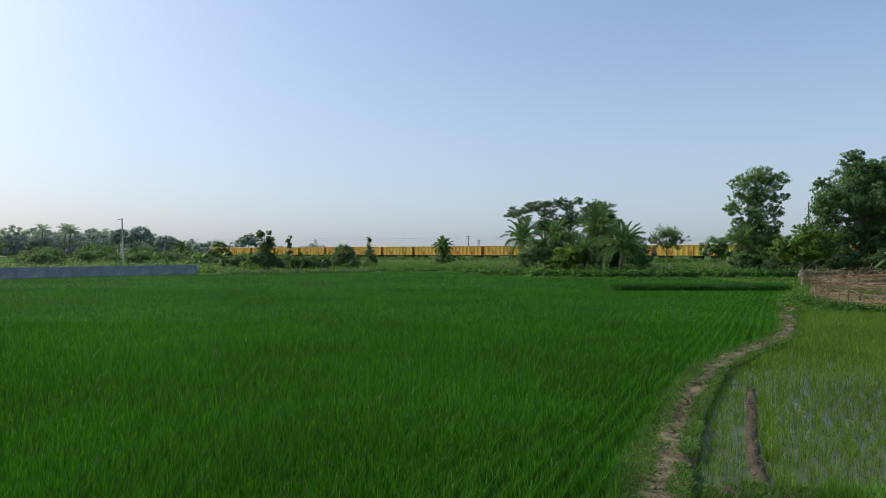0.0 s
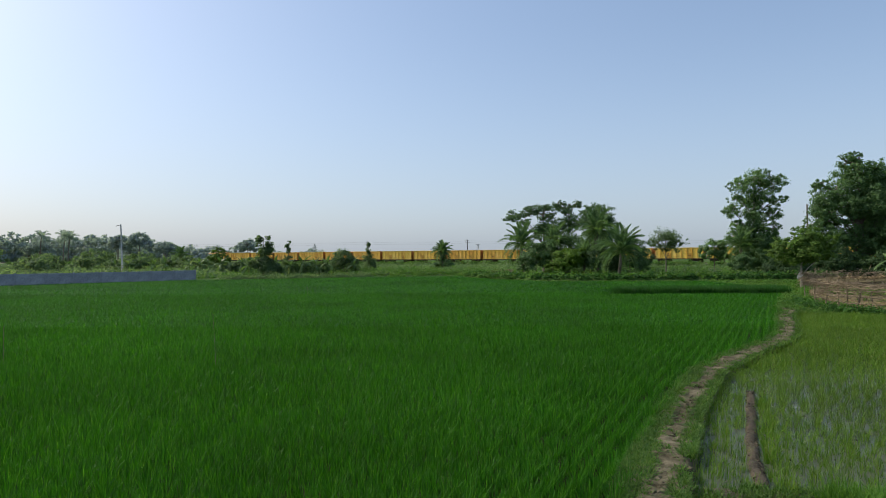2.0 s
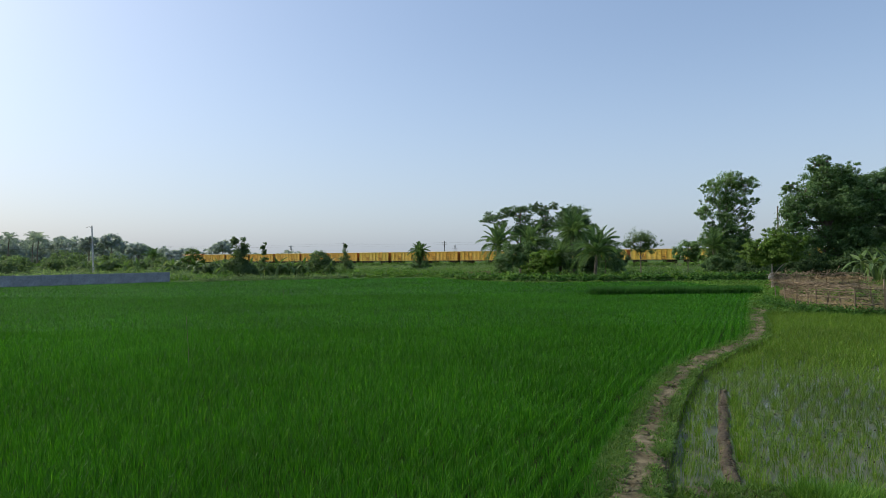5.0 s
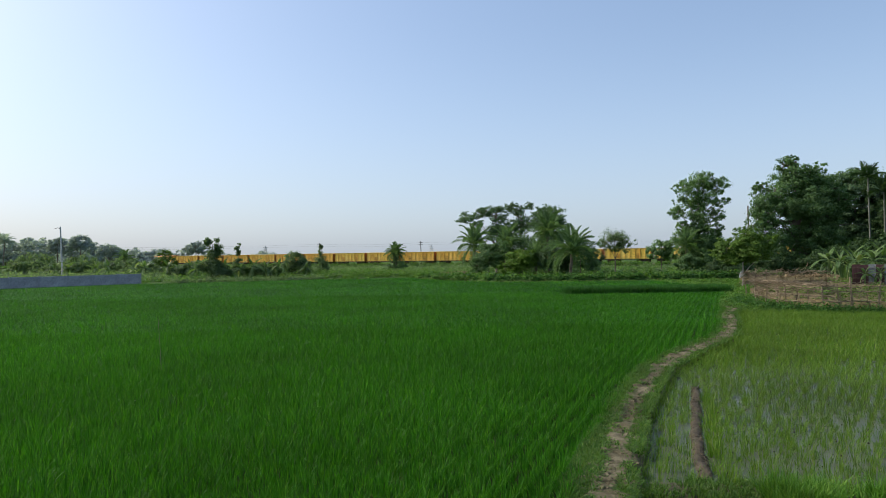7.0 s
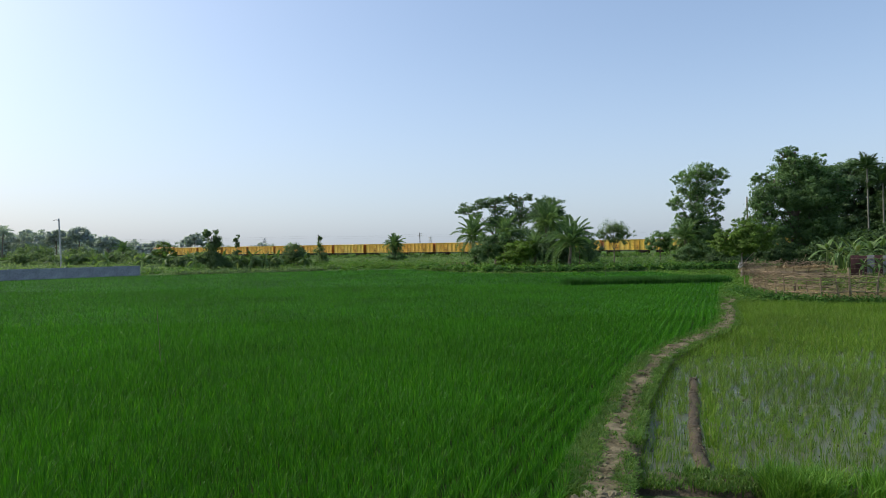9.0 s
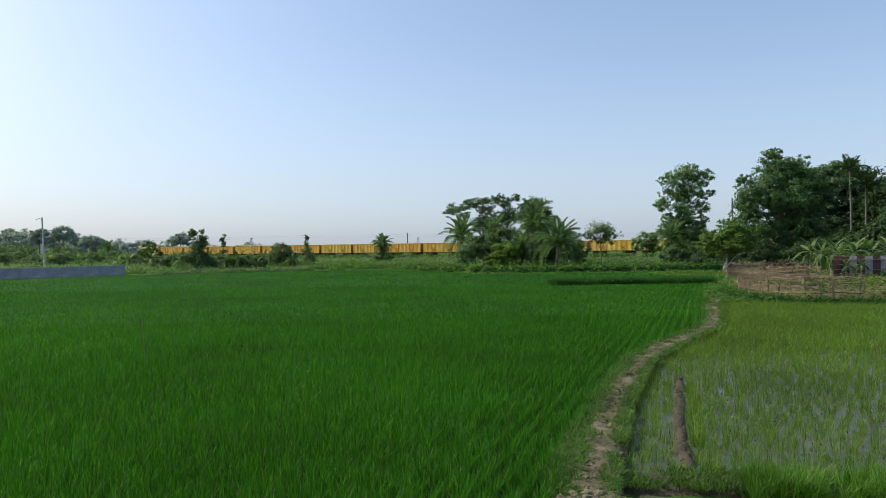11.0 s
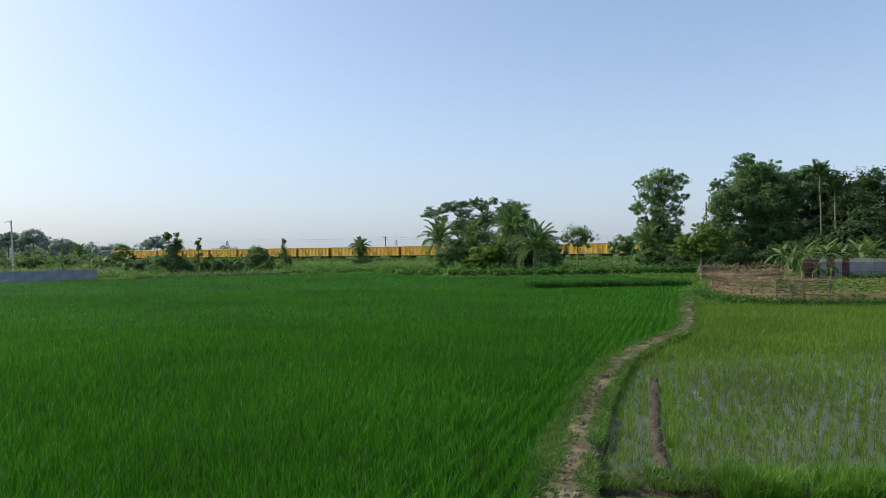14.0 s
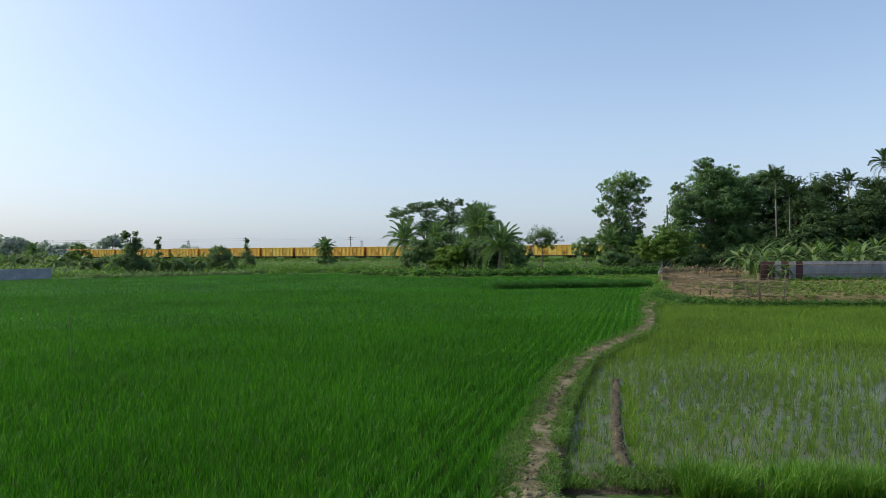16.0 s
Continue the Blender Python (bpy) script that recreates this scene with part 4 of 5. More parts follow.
tree("sparse_tree", 30.6, 88.5, [(0, 0, 5.1, 2.0, 1.1), (-1.4, 0, 4.3, 1.3, 0.9), (1.5, 0.2, 4.2, 1.4, 0.9), (0.2, -0.4, 3.6, 1.4, 0.8)], 0.10, "slim tree with a sparse, light crown", SCRUB, clumps=70, per=11, leaf=0.17, loose=1.6, sprays=36)
tree("small_tree", 39.5, 94, [(0, 0, 3.6, 1.7, 1.4), (-1.4, 0, 3.0, 1.2, 1.0), (1.3, 0, 2.8, 1.4, 1.1)], 0.10, "small leafy tree beside the tall tree", TREE_A, clumps=70, per=36, leaf=0.22)
tree("tall_tree", 45.3, 94, [(0.4, 0, 13.9, 2.2, 1.4), (-2.0, 0, 12.7, 1.8, 1.3), (2.9, 0, 12.8, 1.9, 1.4), (-2.5, 0, 10.6, 1.3, 1.0), (0.6, 0.4, 11.0, 2.2, 1.4), (3.8, 0, 10.5, 1.4, 1.2), (-3.3, -0.3, 8.8, 1.7, 1.1), (-0.6, -0.3, 8.8, 1.9, 1.3), (2.7, 0, 8.6, 1.7, 1.2), (0, 0, 6.8, 2.0, 1.4), (3.0, 0, 6.7, 1.1, 0.9), (-2.4, 0, 7.0, 1.1, 0.8), (-2.4, 0, 5.2, 2.0, 1.6), (1.6, 0, 4.6, 2.4, 1.8), (-0.6, -0.5, 3.0, 2.8, 1.8)], 0.26,
     "tall tree with a high, clumpy, gap-filled crown", TREE_A, PALE_BARK, clumps=360, per=13, leaf=0.23, twigs=30, loose=1.1, flatten=0.75, sprays=130)
shrub("dark_bush", 44.6, 92.5, [(0, 0, 2.2, 2.4, 2.1), (2.6, 0, 2.4, 2.2, 2.2), (0.8, 0, 4.3, 2.0, 1.4)], "thick bushes round the foot of the tall tree", TREE_B, 110, 45, 0.24)
shrub("dark_bush", 41.6, 89.0, [(0, 0, 1.4, 1.8, 1.4), (1.6, 0, 1.8, 1.7, 1.6), (-1.4, 0, 0.9, 1.2, 0.9)], "leafy bush before the foot of the tall tree", TREE_B, 80, 45, 0.24)
shrub("dark_bush", 51.0, 93, [(0, 0, 2.0, 2.4, 1.8), (2.8, 0, 2.2, 2.2, 1.8)], "dark bushes between the trees", TREE_B, 90, 45, 0.24)

# bushes added to fill the gloom, with shade in their leaf colour
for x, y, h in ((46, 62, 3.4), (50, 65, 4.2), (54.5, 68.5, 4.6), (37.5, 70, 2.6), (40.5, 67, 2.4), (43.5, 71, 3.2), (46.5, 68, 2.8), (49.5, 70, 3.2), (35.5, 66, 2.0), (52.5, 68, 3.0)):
    shrub("shade_bush", x, y, [(0, 0, h * 0.55, 2.0, h * 0.5), (-1.6, 0, h * 0.4, 1.5, h * 0.4), (1.6, 0.2, h * 0.4, 1.5, h * 0.42)], "leafy bush below the broad tree, leaf colour darkened as shade", GROVE_SHADED, 60, 40, 0.26, group="bushes below the broad tree")

# small umbrella-shaped tree at the fence corner, wrapped foot
tree("umbrella_tree", 26.1, 47.1, [(0.3, 0, 3.7, 1.3, 0.7), (-1.1, 0, 3.1, 1.2, 0.7), (1.4, 0, 3.3, 1.2, 0.75), (0.1, -0.3, 2.8, 1.6, 0.75), (-1.8, 0, 2.5, 0.8, 0.5), (1.9, 0, 2.5, 0.8, 0.5), (0.2, 0.5, 2.3, 1.4, 0.5)], 0.085,
     "small umbrella-crowned tree at the corner of the fence", TREE_C, PALE_BARK, clumps=190, per=14, leaf=0.15, flatten=0.45, fork=0.5, loose=1.25, sprays=64)


def sack(x, y, z):
    bm = bmesh.new()
    bmesh.ops.create_uvsphere(bm, u_segments=12, v_segments=8, radius=1.0)
    for v in bm.verts:
        v.co = Vector((v.co.x * 0.20, v.co.y * 0.12, v.co.z * 0.22 + 0.12 * v.co.x)) + Vector((0, 0, -0.25 * v.co.x ** 2)) * 0.5
        v.co += v.co.normalized() * 0.05 * noise.noise(v.co * 6)
    return tagged(part("sack", bm_data("sack", bm, CLOTH, True), m=pose(x, y, z)), "off-white cloth sack tied to the tree trunk", "sack")


sack(25.9, 46.9, 1.05)

# ---------- trees behind the homestead ----------
tree("broad_tree", 51.8, 80, [(0, 0, 12.2, 3.0, 2.2), (-3.2, 0, 10.3, 2.6, 1.9), (3.2, 0, 10.6, 2.8, 2.2), (-4.0, 0, 7.4, 2.6, 1.9), (0.2, -0.6, 8.6, 3.6, 2.4), (3.6, 0, 7.4, 2.8, 2.2), (-2.6, -0.5, 4.6, 3.0, 1.8), (1.8, -0.6, 4.8, 3.2, 1.9), (-5.0, 0, 11.2, 1.2, 0.9), (-1.6, 0, 14.0, 1.5, 1.1), (-4.4, -0.5, 2.6, 2.6, 1.9), (0.4, -1.0, 2.4, 2.8, 1.9), (4.6, -0.6, 3.0, 2.8, 2.2), (5.6, 0, 9.6, 2.2, 2.0), (-5.2, 0, 8.8, 1.5, 1.2), (-5.8, 0, 6.3, 1.8, 1.4), (-6.3, 0, 4.2, 1.8, 1.4), (-0.9, 0, 14.5, 1.3, 1.0), (2.2, 0.5, 13.2, 1.8, 1.2)], 0.40,
     "broad old tree with a deep, heavy green crown", TREE_B, clumps=520, per=13, leaf=0.25, twigs=30, loose=1.15, flatten=0.65, sprays=230)
tree("broad_tree", 59.0, 86, [(0, 0, 11.8, 3.2, 2.3), (-2.6, 0, 9.0, 2.8, 2.2), (2.8, 0, 9.4, 2.8, 2.2), (0, -0.5, 6.0, 3.6, 2.4)], 0.35, "dark broad tree in the homestead grove", TREE_D, clumps=240, per=13, leaf=0.28, twigs=20, loose=1.3, flatten=0.5, sprays=90)
# the darkest of these trees carry the grove's shade in their leaf colour
for x, y, h, w, mat in ((62.8, 84.5, 12.4, 3.0, TREE_D), (66, 84, 11.5, 3.2, GROVE_SHADED), (73, 84, 12.4, 3.6, GROVE_SHADED), (80, 82, 12.0, 3.4, GROVE_SHADED), (87, 80, 13.5, 3.6, TREE_B), (95, 78, 13.0, 3.8, TREE_B), (57, 66, 6.4, 2.6, GROVE_SHADED), (51, 61, 4.8, 2.2, GROVE_SHADED), (62, 74, 8.5, 2.8, GROVE_SHADED), (70, 73, 8.6, 3.0, GROVE_SHADED), (78, 71, 9.2, 3.0, TREE_B), (86, 69, 10.0, 3.2, TREE_B), (93, 67, 10.0, 3.2, TREE_B)):
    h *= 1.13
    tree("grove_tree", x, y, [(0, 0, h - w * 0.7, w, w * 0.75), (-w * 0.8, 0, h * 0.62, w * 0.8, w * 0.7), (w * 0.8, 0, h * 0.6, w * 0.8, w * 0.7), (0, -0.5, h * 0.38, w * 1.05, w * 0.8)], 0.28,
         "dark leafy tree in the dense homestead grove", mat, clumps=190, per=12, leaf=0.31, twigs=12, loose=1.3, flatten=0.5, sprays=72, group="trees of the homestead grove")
for x, y, h in ((55.6, 72.2, 11.4), (56.9, 71.5, 9.6), (71.5, 78.3, 12.0), (62.2, 62.6, 12.2), (75.0, 70.5, 11.2), (76.6, 72, 9.8)):
    palm("areca_palm", x, y, h, 0.078, 15, 1.0, ARECA_FRONDS, "slender areca palm with a small crown", (rng.uniform(-0.3, 0.1), 0), -30, 80, ARECA_BARK, group="areca palms of the homestead", boots=False)

# ---------- the raised garden, its fence and tin wall ----------
def homestead():
    edge = [(21.5, 38.0), (19.2, 31.8), (18.5, 28.6), (18.8, 26.9), (20.5, 25.7), (23.9, 24.5), (50, 17.2), (80, 9)]
    back = [(90, 60), (40, 62), (32, 58), (27, 44)]
    bm = bmesh.new()
    top = [bm.verts.new((x + 0.25, y + 0.45, 0.42)) for x, y in edge] + [bm.verts.new((x, y, 0.46)) for x, y in back]
    foot = [bm.verts.new((x, y, -0.02)) for x, y in edge] + [bm.verts.new((x, y + 0.6, -0.02)) for x, y in back]
    bm.faces.new(top)
    for i in range(len(top)):
        j = (i + 1) % len(top)
        bm.faces.new((foot[i], foot[j], top[j], top[i]))
    bmesh.ops.triangulate(bm, faces=bm.faces[:])
    for _ in range(3):
        long_edges = [e for e in bm.edges if e.calc_length() > 1.2]
        bmesh.ops.subdivide_edges(bm, edges=long_edges, cuts=1, use_grid_fill=False)
        bmesh.ops.triangulate(bm, faces=bm.faces[:])
    for v in bm.verts:
        if v.co.z > 0.1:
            v.co.z += 0.07 * noise.noise(v.co * 0.9) + 0.03 * noise.noise(v.co * 3)
    tagged(new("garden_platform", bm_data("garden_platform", bm, BANK)), "raised bare brown earth platform of the homestead garden", "earth platform", kind="structure")


homestead()


def stick_data(name, h, r, bend):
    k = 5
    z = np.linspace(-0.25, h, k)
    p = np.column_stack([bend * np.sin(z / h * 2.2), bend * 0.6 * np.cos(z / h * 3) - bend * 0.6, z])
    return tubes_data(name, [tube(p, r * np.linspace(1.1, 0.7, k), 5)], STICK)


POSTS = [stick_data("post", 1.25, 0.044, 0.04), stick_data("post", 1.1, 0.036, -0.05), stick_data("post", 0.85, 0.030, 0.06)]
THIN = [stick_data("stick", 1.15, 0.012, 0.05), stick_data("stick", 0.95, 0.010, -0.07), stick_data("stick", 1.0, 0.014, 0.09)]


def fence(line, label, dense, rails, post_gap, top=1.0, base=0.05):
    """A brushwood fence: uneven posts, thin upright sticks and long bent rails tied along them."""
    f = tagged(new("stick_fence"), label, "fence")
    line = np.array(line, float)
    d = np.concatenate([[0], np.cumsum(np.hypot(*np.diff(line, axis=0).T))])
    ground_z = base
    at = lambda s: (float(np.interp(s, d, line[:, 0])), float(np.interp(s, d, line[:, 1])))
    s = 0.05
    while s < d[-1]:
        x, y = at(s)
        part("post", POSTS[rng.integers(3)], f, m=pose(x, y, ground_z, rng.uniform(-5, 5), rng.uniform(-6, 6), rng.uniform(0, 360)) @ Matrix.Scale(top * rng.uniform(0.9, 1.12), 4))
        s += post_gap * rng.uniform(0.6, 1.3)
    for _ in range(int(d[-1] * dense)):
        x, y = at(rng.uniform(0, d[-1]))
        part("stick", THIN[rng.integers(3)], f, m=pose(x + rng.normal(0, 0.04), y + rng.normal(0, 0.04), ground_z, rng.uniform(-12, 12), rng.uniform(-14, 14), rng.uniform(0, 360)) @ Matrix.Scale(top * rng.uniform(0.8, 1.1), 4))
    for i, z in enumerate(rails):
        a0, a1 = (0.0, 1.0) if i % 3 == 0 else (rng.uniform(0, 0.15), rng.uniform(0.4, 0.75))
        q = np.linspace(a0 * d[-1], a1 * d[-1], 18)
        slope = rng.uniform(-0.16, 0.06)
        p = np.array([(*at(v), ground_z + z * top + slope * (v / d[-1] - 0.5) + 0.05 * math.sin(v * 0.9 + z * 7) + rng.normal(0, 0.022)) for v in q])
        p[:, :2] += rng.normal(0, 0.03, (18, 2))
        part("rail", tubes_data("rail", [tube(p, rng.uniform(0.014, 0.026), 5)], STICK), f)
    # tangled brush caught between the rails
    n = int(d[-1] * 60)
    lst = []
    for v in d[-1] * rng.uniform(0, 1, n) ** 1.9:
        x, y = at(v)
        c = np.array([x, y, ground_z + top * (1.12 - 0.75 * rng.uniform(0, 1) ** 1.6)])
        q = at(min(v + 0.3, d[-1]))
        u = np.array([q[0] - x, q[1] - y, 0]) * 3 + rng.normal(0, 0.28, 3)
        u *= rng.uniform(0.15, 0.6) / np.linalg.norm(u)
        lst.append(tube(np.array([c - u, c + rng.normal(0, 0.04, 3), c + u]), rng.uniform(0.004, 0.010), 3))
    tagged(part("brush", tubes_data("brush", lst, STICK), f), "tangle of thin dry twigs", kind="stuff")
    return f


fence([(17.2, 29.8), (17.45, 27.6), (18.1, 26.25), (20.1, 25.35)], "rough brown stick fence along the garden bank", 1.8, (0.40, 0.58, 0.72, 0.80, 0.88, 0.94, 1.0, 1.04, 1.09), 0.72, 1.13, 0.02)
fence([(20.2, 36.2), (22.6, 36.9), (25.6, 36.3)], "dry brushwood fence at the back of the garden", 3.0, (0.5, 0.85, 1.0), 0.8, 0.95, 0.42)


def wattle_panels():
    """Panels of woven brush between the posts of the front fence."""
    line = [(17.3, 29.85), (17.55, 27.65), (18.2, 26.35), (20.1, 25.48)]
    owner = bpy.data.objects["stick_fence"]
    for (x0, y0), (x1, y1) in zip(line, line[1:]):
        lst = []
        n = int(math.hypot(x1 - x0, y1 - y0) * (7 if y0 > 27 else 3))
        for i in range(n):
            q = (i + rng.uniform(0, 1)) / n
            x, y = x0 + (x1 - x0) * q, y0 + (y1 - y0) * q
            h = rng.uniform(0.3, 0.8)
            lst.append(tube(np.array([(x, y, 0.0), (x + rng.normal(0, 0.05), y + rng.normal(0, 0.03), h * 0.5), (x + rng.normal(0, 0.1), y + rng.normal(0, 0.04), h)]), rng.uniform(0.012, 0.022), 3))
        tagged(part("brush_panel", tubes_data("brush_panel", lst, WATTLE), owner), "panel of upright brown brushwood", kind="stuff")


wattle_panels()


def tin_wall():
    """Corrugated sheets standing side by side, with rails behind."""
    a, b = np.array((30.1, 40.8)), np.array((53.3, 37.0))
    u = (b - a) / np.linalg.norm(b - a)
    turn = math.degrees(math.atan2(u[1], u[0]))
    wall = tagged(new("tin_wall"), "boundary wall of weathered grey and rusty red tin sheets", "wall", kind="structure")
    wall.matrix_basis = pose(a[0], a[1], 0.42, 0, 0, turn)

    def sheet(w, h, mat):
        n = int(w / 0.045)
        x = np.linspace(0, w, n)
        yy = 0.007 * np.cos(np.arange(n) * np.pi / 2)
        v = np.concatenate([np.column_stack([x, yy, np.full(n, z)]) for z in (0, h)] + [np.column_stack([x, yy + 0.006, np.full(n, z)]) for z in (0, h)])
        i = np.arange(n - 1)
        f = np.concatenate([np.column_stack([i, i + 1, n + i + 1, n + i]), np.column_stack([2 * n + i + 1, 2 * n + i, 3 * n + i, 3 * n + i + 1]), np.column_stack([n + i, n + i + 1, 3 * n + i + 1, 3 * n + i])])
        return mesh_data("tin_sheet", v, f, mat, True)

    grey, red, pale = sheet(0.84, 1.32, TIN), sheet(0.52, 1.30, TIN_RED), sheet(0.52, 1.34, TIN)
    x, i = 0.0, 0
    plan = [red, red, pale, red, pale, red]
    while x < 23.3:
        me = plan[i] if i < len(plan) else grey
        part("tin_sheet", me, wall, m=pose(x, rng.uniform(-0.02, 0.02), rng.uniform(-0.04, 0.04), 0, rng.uniform(-0.8, 0.8), 0))
        x += 0.81 if me is grey else 0.5
        i += 1
    for z in (0.42, 1.08):
        bm = bmesh.new()
        box(bm, (0, -0.065, z), (23.6, -0.03, z + 0.035), 0.01)
        part("rail", bm_data("rail", bm, STICK), wall)
    for k in range(10):
        bm = bmesh.new()
        box(bm, (k * 2.5 + 0.1, 0.03, -0.1), (k * 2.5 + 0.18, 0.11, 1.25), 0.015)
        part("post", bm_data("post", bm, STICK), wall)


tin_wall()


def banana_leaf(length, width, droop):
    k = 12
    q = np.linspace(0, 1, k)
    spine = np.column_stack([length * q * (1 - 0.2 * droop * q), np.zeros(k), length * (0.25 * q - droop * q ** 2 * 0.7)])
    half = width * 0.5 * np.clip(np.sin(np.pi * np.clip(q * 0.93 + 0.05, 0, 1)), 0.03, 1) ** 0.6
    v, f = tube(spine, 0.03 * np.linspace(1.2, 0.25, k), 4)
    vs, fs, o = [v], [f], len(v)
    for s in (-1, 1):
        for i in range(k - 1):
            if q[i] < 0.12:
                continue
            tear = max(0.0, rng.uniform(-0.02, 0.03)) * length
            drop = rng.uniform(0.1, 0.45)
            a, b = spine[i], spine[i + 1]
            c = b + np.array([-tear, s * half[i + 1], -half[i + 1] * drop])
            d = a + np.array([tear, s * half[i], -half[i] * drop])
            vs.append(np.array([a, b, c, d]))
            fs.append(np.arange(4)[None] + o)
            o += 4
    return mesh_data("leaf", np.concatenate(vs), np.concatenate(fs), BANANA)


BANANA_LEAVES = [banana_leaf(1.8, 0.36, d) for d in (0.6, 1.2, 1.8)]


def banana(x, y, s, z=0.42, group="banana plants of the homestead"):
    t = tagged(new("banana_plant"), "banana plant with broad torn light green leaves", "banana plant", group)
    t.matrix_basis = pose(x, y, z) @ Matrix.Scale(s, 4)
    h = 1.6
    zs = np.linspace(-0.1, h, 6)
    part("stem", tubes_data("stem", [tube(np.column_stack([0.04 * zs, 0 * zs, zs]), np.linspace(0.13, 0.07, 6), 8)], BANANA), t)
    turn = rng.uniform(0, 360)
    for i in range(10):
        e = -12 + 78 * (i / 9) ** 1.1 + rng.uniform(-8, 8)
        part("leaf", BANANA_LEAVES[min(2, int((9 - i) / 3.2))], t, m=pose(0.06, 0, h - 0.25 + 0.03 * i, rng.uniform(-25, 25), -e, turn + i * 137.5 + rng.uniform(-20, 20)) @ Matrix.Scale(rng.uniform(0.8, 1.1), 4))


BANANA_SPOTS = ((36.2, 50.5, 0.85), (38.6, 50.0, 0.95), (40.3, 50.9, 1.0), (41.7, 49.7, 0.95), (43.5, 50.6, 1.05), (45.2, 49.3, 0.95), (47.0, 50.2, 1.1), (48.9, 48.9, 1.0), (50.6, 49.8, 1.1), (52.6, 48.5, 1.0), (54.6, 49.2, 1.15), (57.0, 48.0, 1.05), (59.5, 48.5, 1.1))
for x, y, s in ((30.6, 40.3, 0.44), (31.5, 40.1, 0.48)):
    banana(x, y, s)
for x, y, s in BANANA_SPOTS:
    banana(x, y, s * 1.0)
    banana(x + rng.uniform(0.6, 1.2), y + rng.uniform(-0.6, 1.6), s * rng.uniform(0.85, 1.1))
    banana(x + rng.uniform(-1.2, 0.2), y + rng.uniform(0.6, 2.4), s * rng.uniform(0.9, 1.2))

for x, y, s in ((-47.5, 98, 1.0), (-44.6, 100, 0.9), (-41.5, 97, 1.0), (-38.6, 99, 0.9), (-36, 96, 1.0), (-33.4, 98, 1.1), (-51, 101, 0.9), (-22.4, 86.5, 1.0), (-20.2, 86, 0.9), (-19.0, 88, 1.1), (-17.2, 87.5, 0.9), (-16.0, 90, 1.0), (-12.6, 92, 0.9), (-27.5, 92, 0.9), (-30, 97, 1.0)):
    banana(x, y, s, 0.0, "banana plants at the field edge")

# ---------- the left side: wall, pole, trees ----------
def low_wall():
    a, b = np.array((-52.2, 45.0)), np.array((-27.0, 71.0))
    ln = float(np.linalg.norm(b - a))
    wall = tagged(new("boundary_wall"), "low grey concrete slab wall along the field", "wall", kind="structure")
    wall.matrix_basis = pose(a[0], a[1], 0, 0, 0, math.degrees(math.atan2(b[1] - a[1], b[0] - a[0])))
    n = int(ln / 2.3)
    bm = bmesh.new()
    box(bm, (0.06, -0.04, -0.1), (ln / n - 0.02, 0.04, 1.17), 0.012)
    slab = bm_data("slab", bm, CONCRETE)
    bm = bmesh.new()
    box(bm, (-0.06, -0.08, -0.1), (0.06, 0.08, 1.22), 0.015)
    pillar = bm_data("pillar", bm, CONCRETE)
    for i in range(n + 1):
        part("pillar", pillar, wall, m=pose(i * ln / n, 0, rng.uniform(-0.015, 0.015)))
        if i < n:
            part("slab", slab, wall, m=pose(i * ln / n, 0, rng.uniform(-0.02, 0.02)))


low_wall()


def utility_pole(x, y, h, lean, label, arms=(0.0,), r=0.13, mat=POLE, lamp=False):
    p = tagged(new("utility_pole"), label, "utility pole")
    p.matrix_basis = pose(x, y, 0, 0, lean, 0)
    part("shaft", tubes_data("shaft", [tube(np.array([(0, 0, -0.3), (0, 0, h * 0.5), (0, 0, h)]), r * np.array([1.15, 0.95, 0.75]), 8)], mat), p)
    for a in arms:
        bm = bmesh.new()
        box(bm, (-0.75, -0.05, h - 0.5 - a), (0.75, 0.05, h - 0.38 - a), 0.01)
        arm = part("cross_arm", bm_data("cross_arm", bm, IRON), p)
        for dx in (-0.65, 0.0, 0.65):
            part("insulator", tubes_data("insulator", [tube(np.array([(dx, 0, h - 0.38 - a), (dx, 0, h - 0.25 - a), (dx, 0, h - 0.14 - a)]), np.array([0.04, 0.075, 0.03]), 8)], CLOTH), arm)
    if lamp:
        part("bracket", tubes_data("bracket", [tube(np.array([(0, 0, h - 0.3), (-0.4, 0, h - 0.15), (-0.8, 0, h - 0.25)]), 0.04, 6)], IRON), p)
    return p


utility_pole(-49.25, 100, 7.8, -2.2, "leaning pale concrete utility pole behind the wall", (), 0.13, POLE, True)
utility_pole(-27.2, 236, 8.4, -1, "dark utility pole with cross arms beyond the railway", (0.0, 0.7), 0.16, IRON)
utility_pole(9.2, 232, 8.6, -1.5, "dark utility pole with cross arms beyond the railway", (0.0, 0.7), 0.16, IRON)
utility_pole(48.6, 86, 9.2, -0.5, "slim utility pole standing before the broad tree", (), 0.12, BARK)


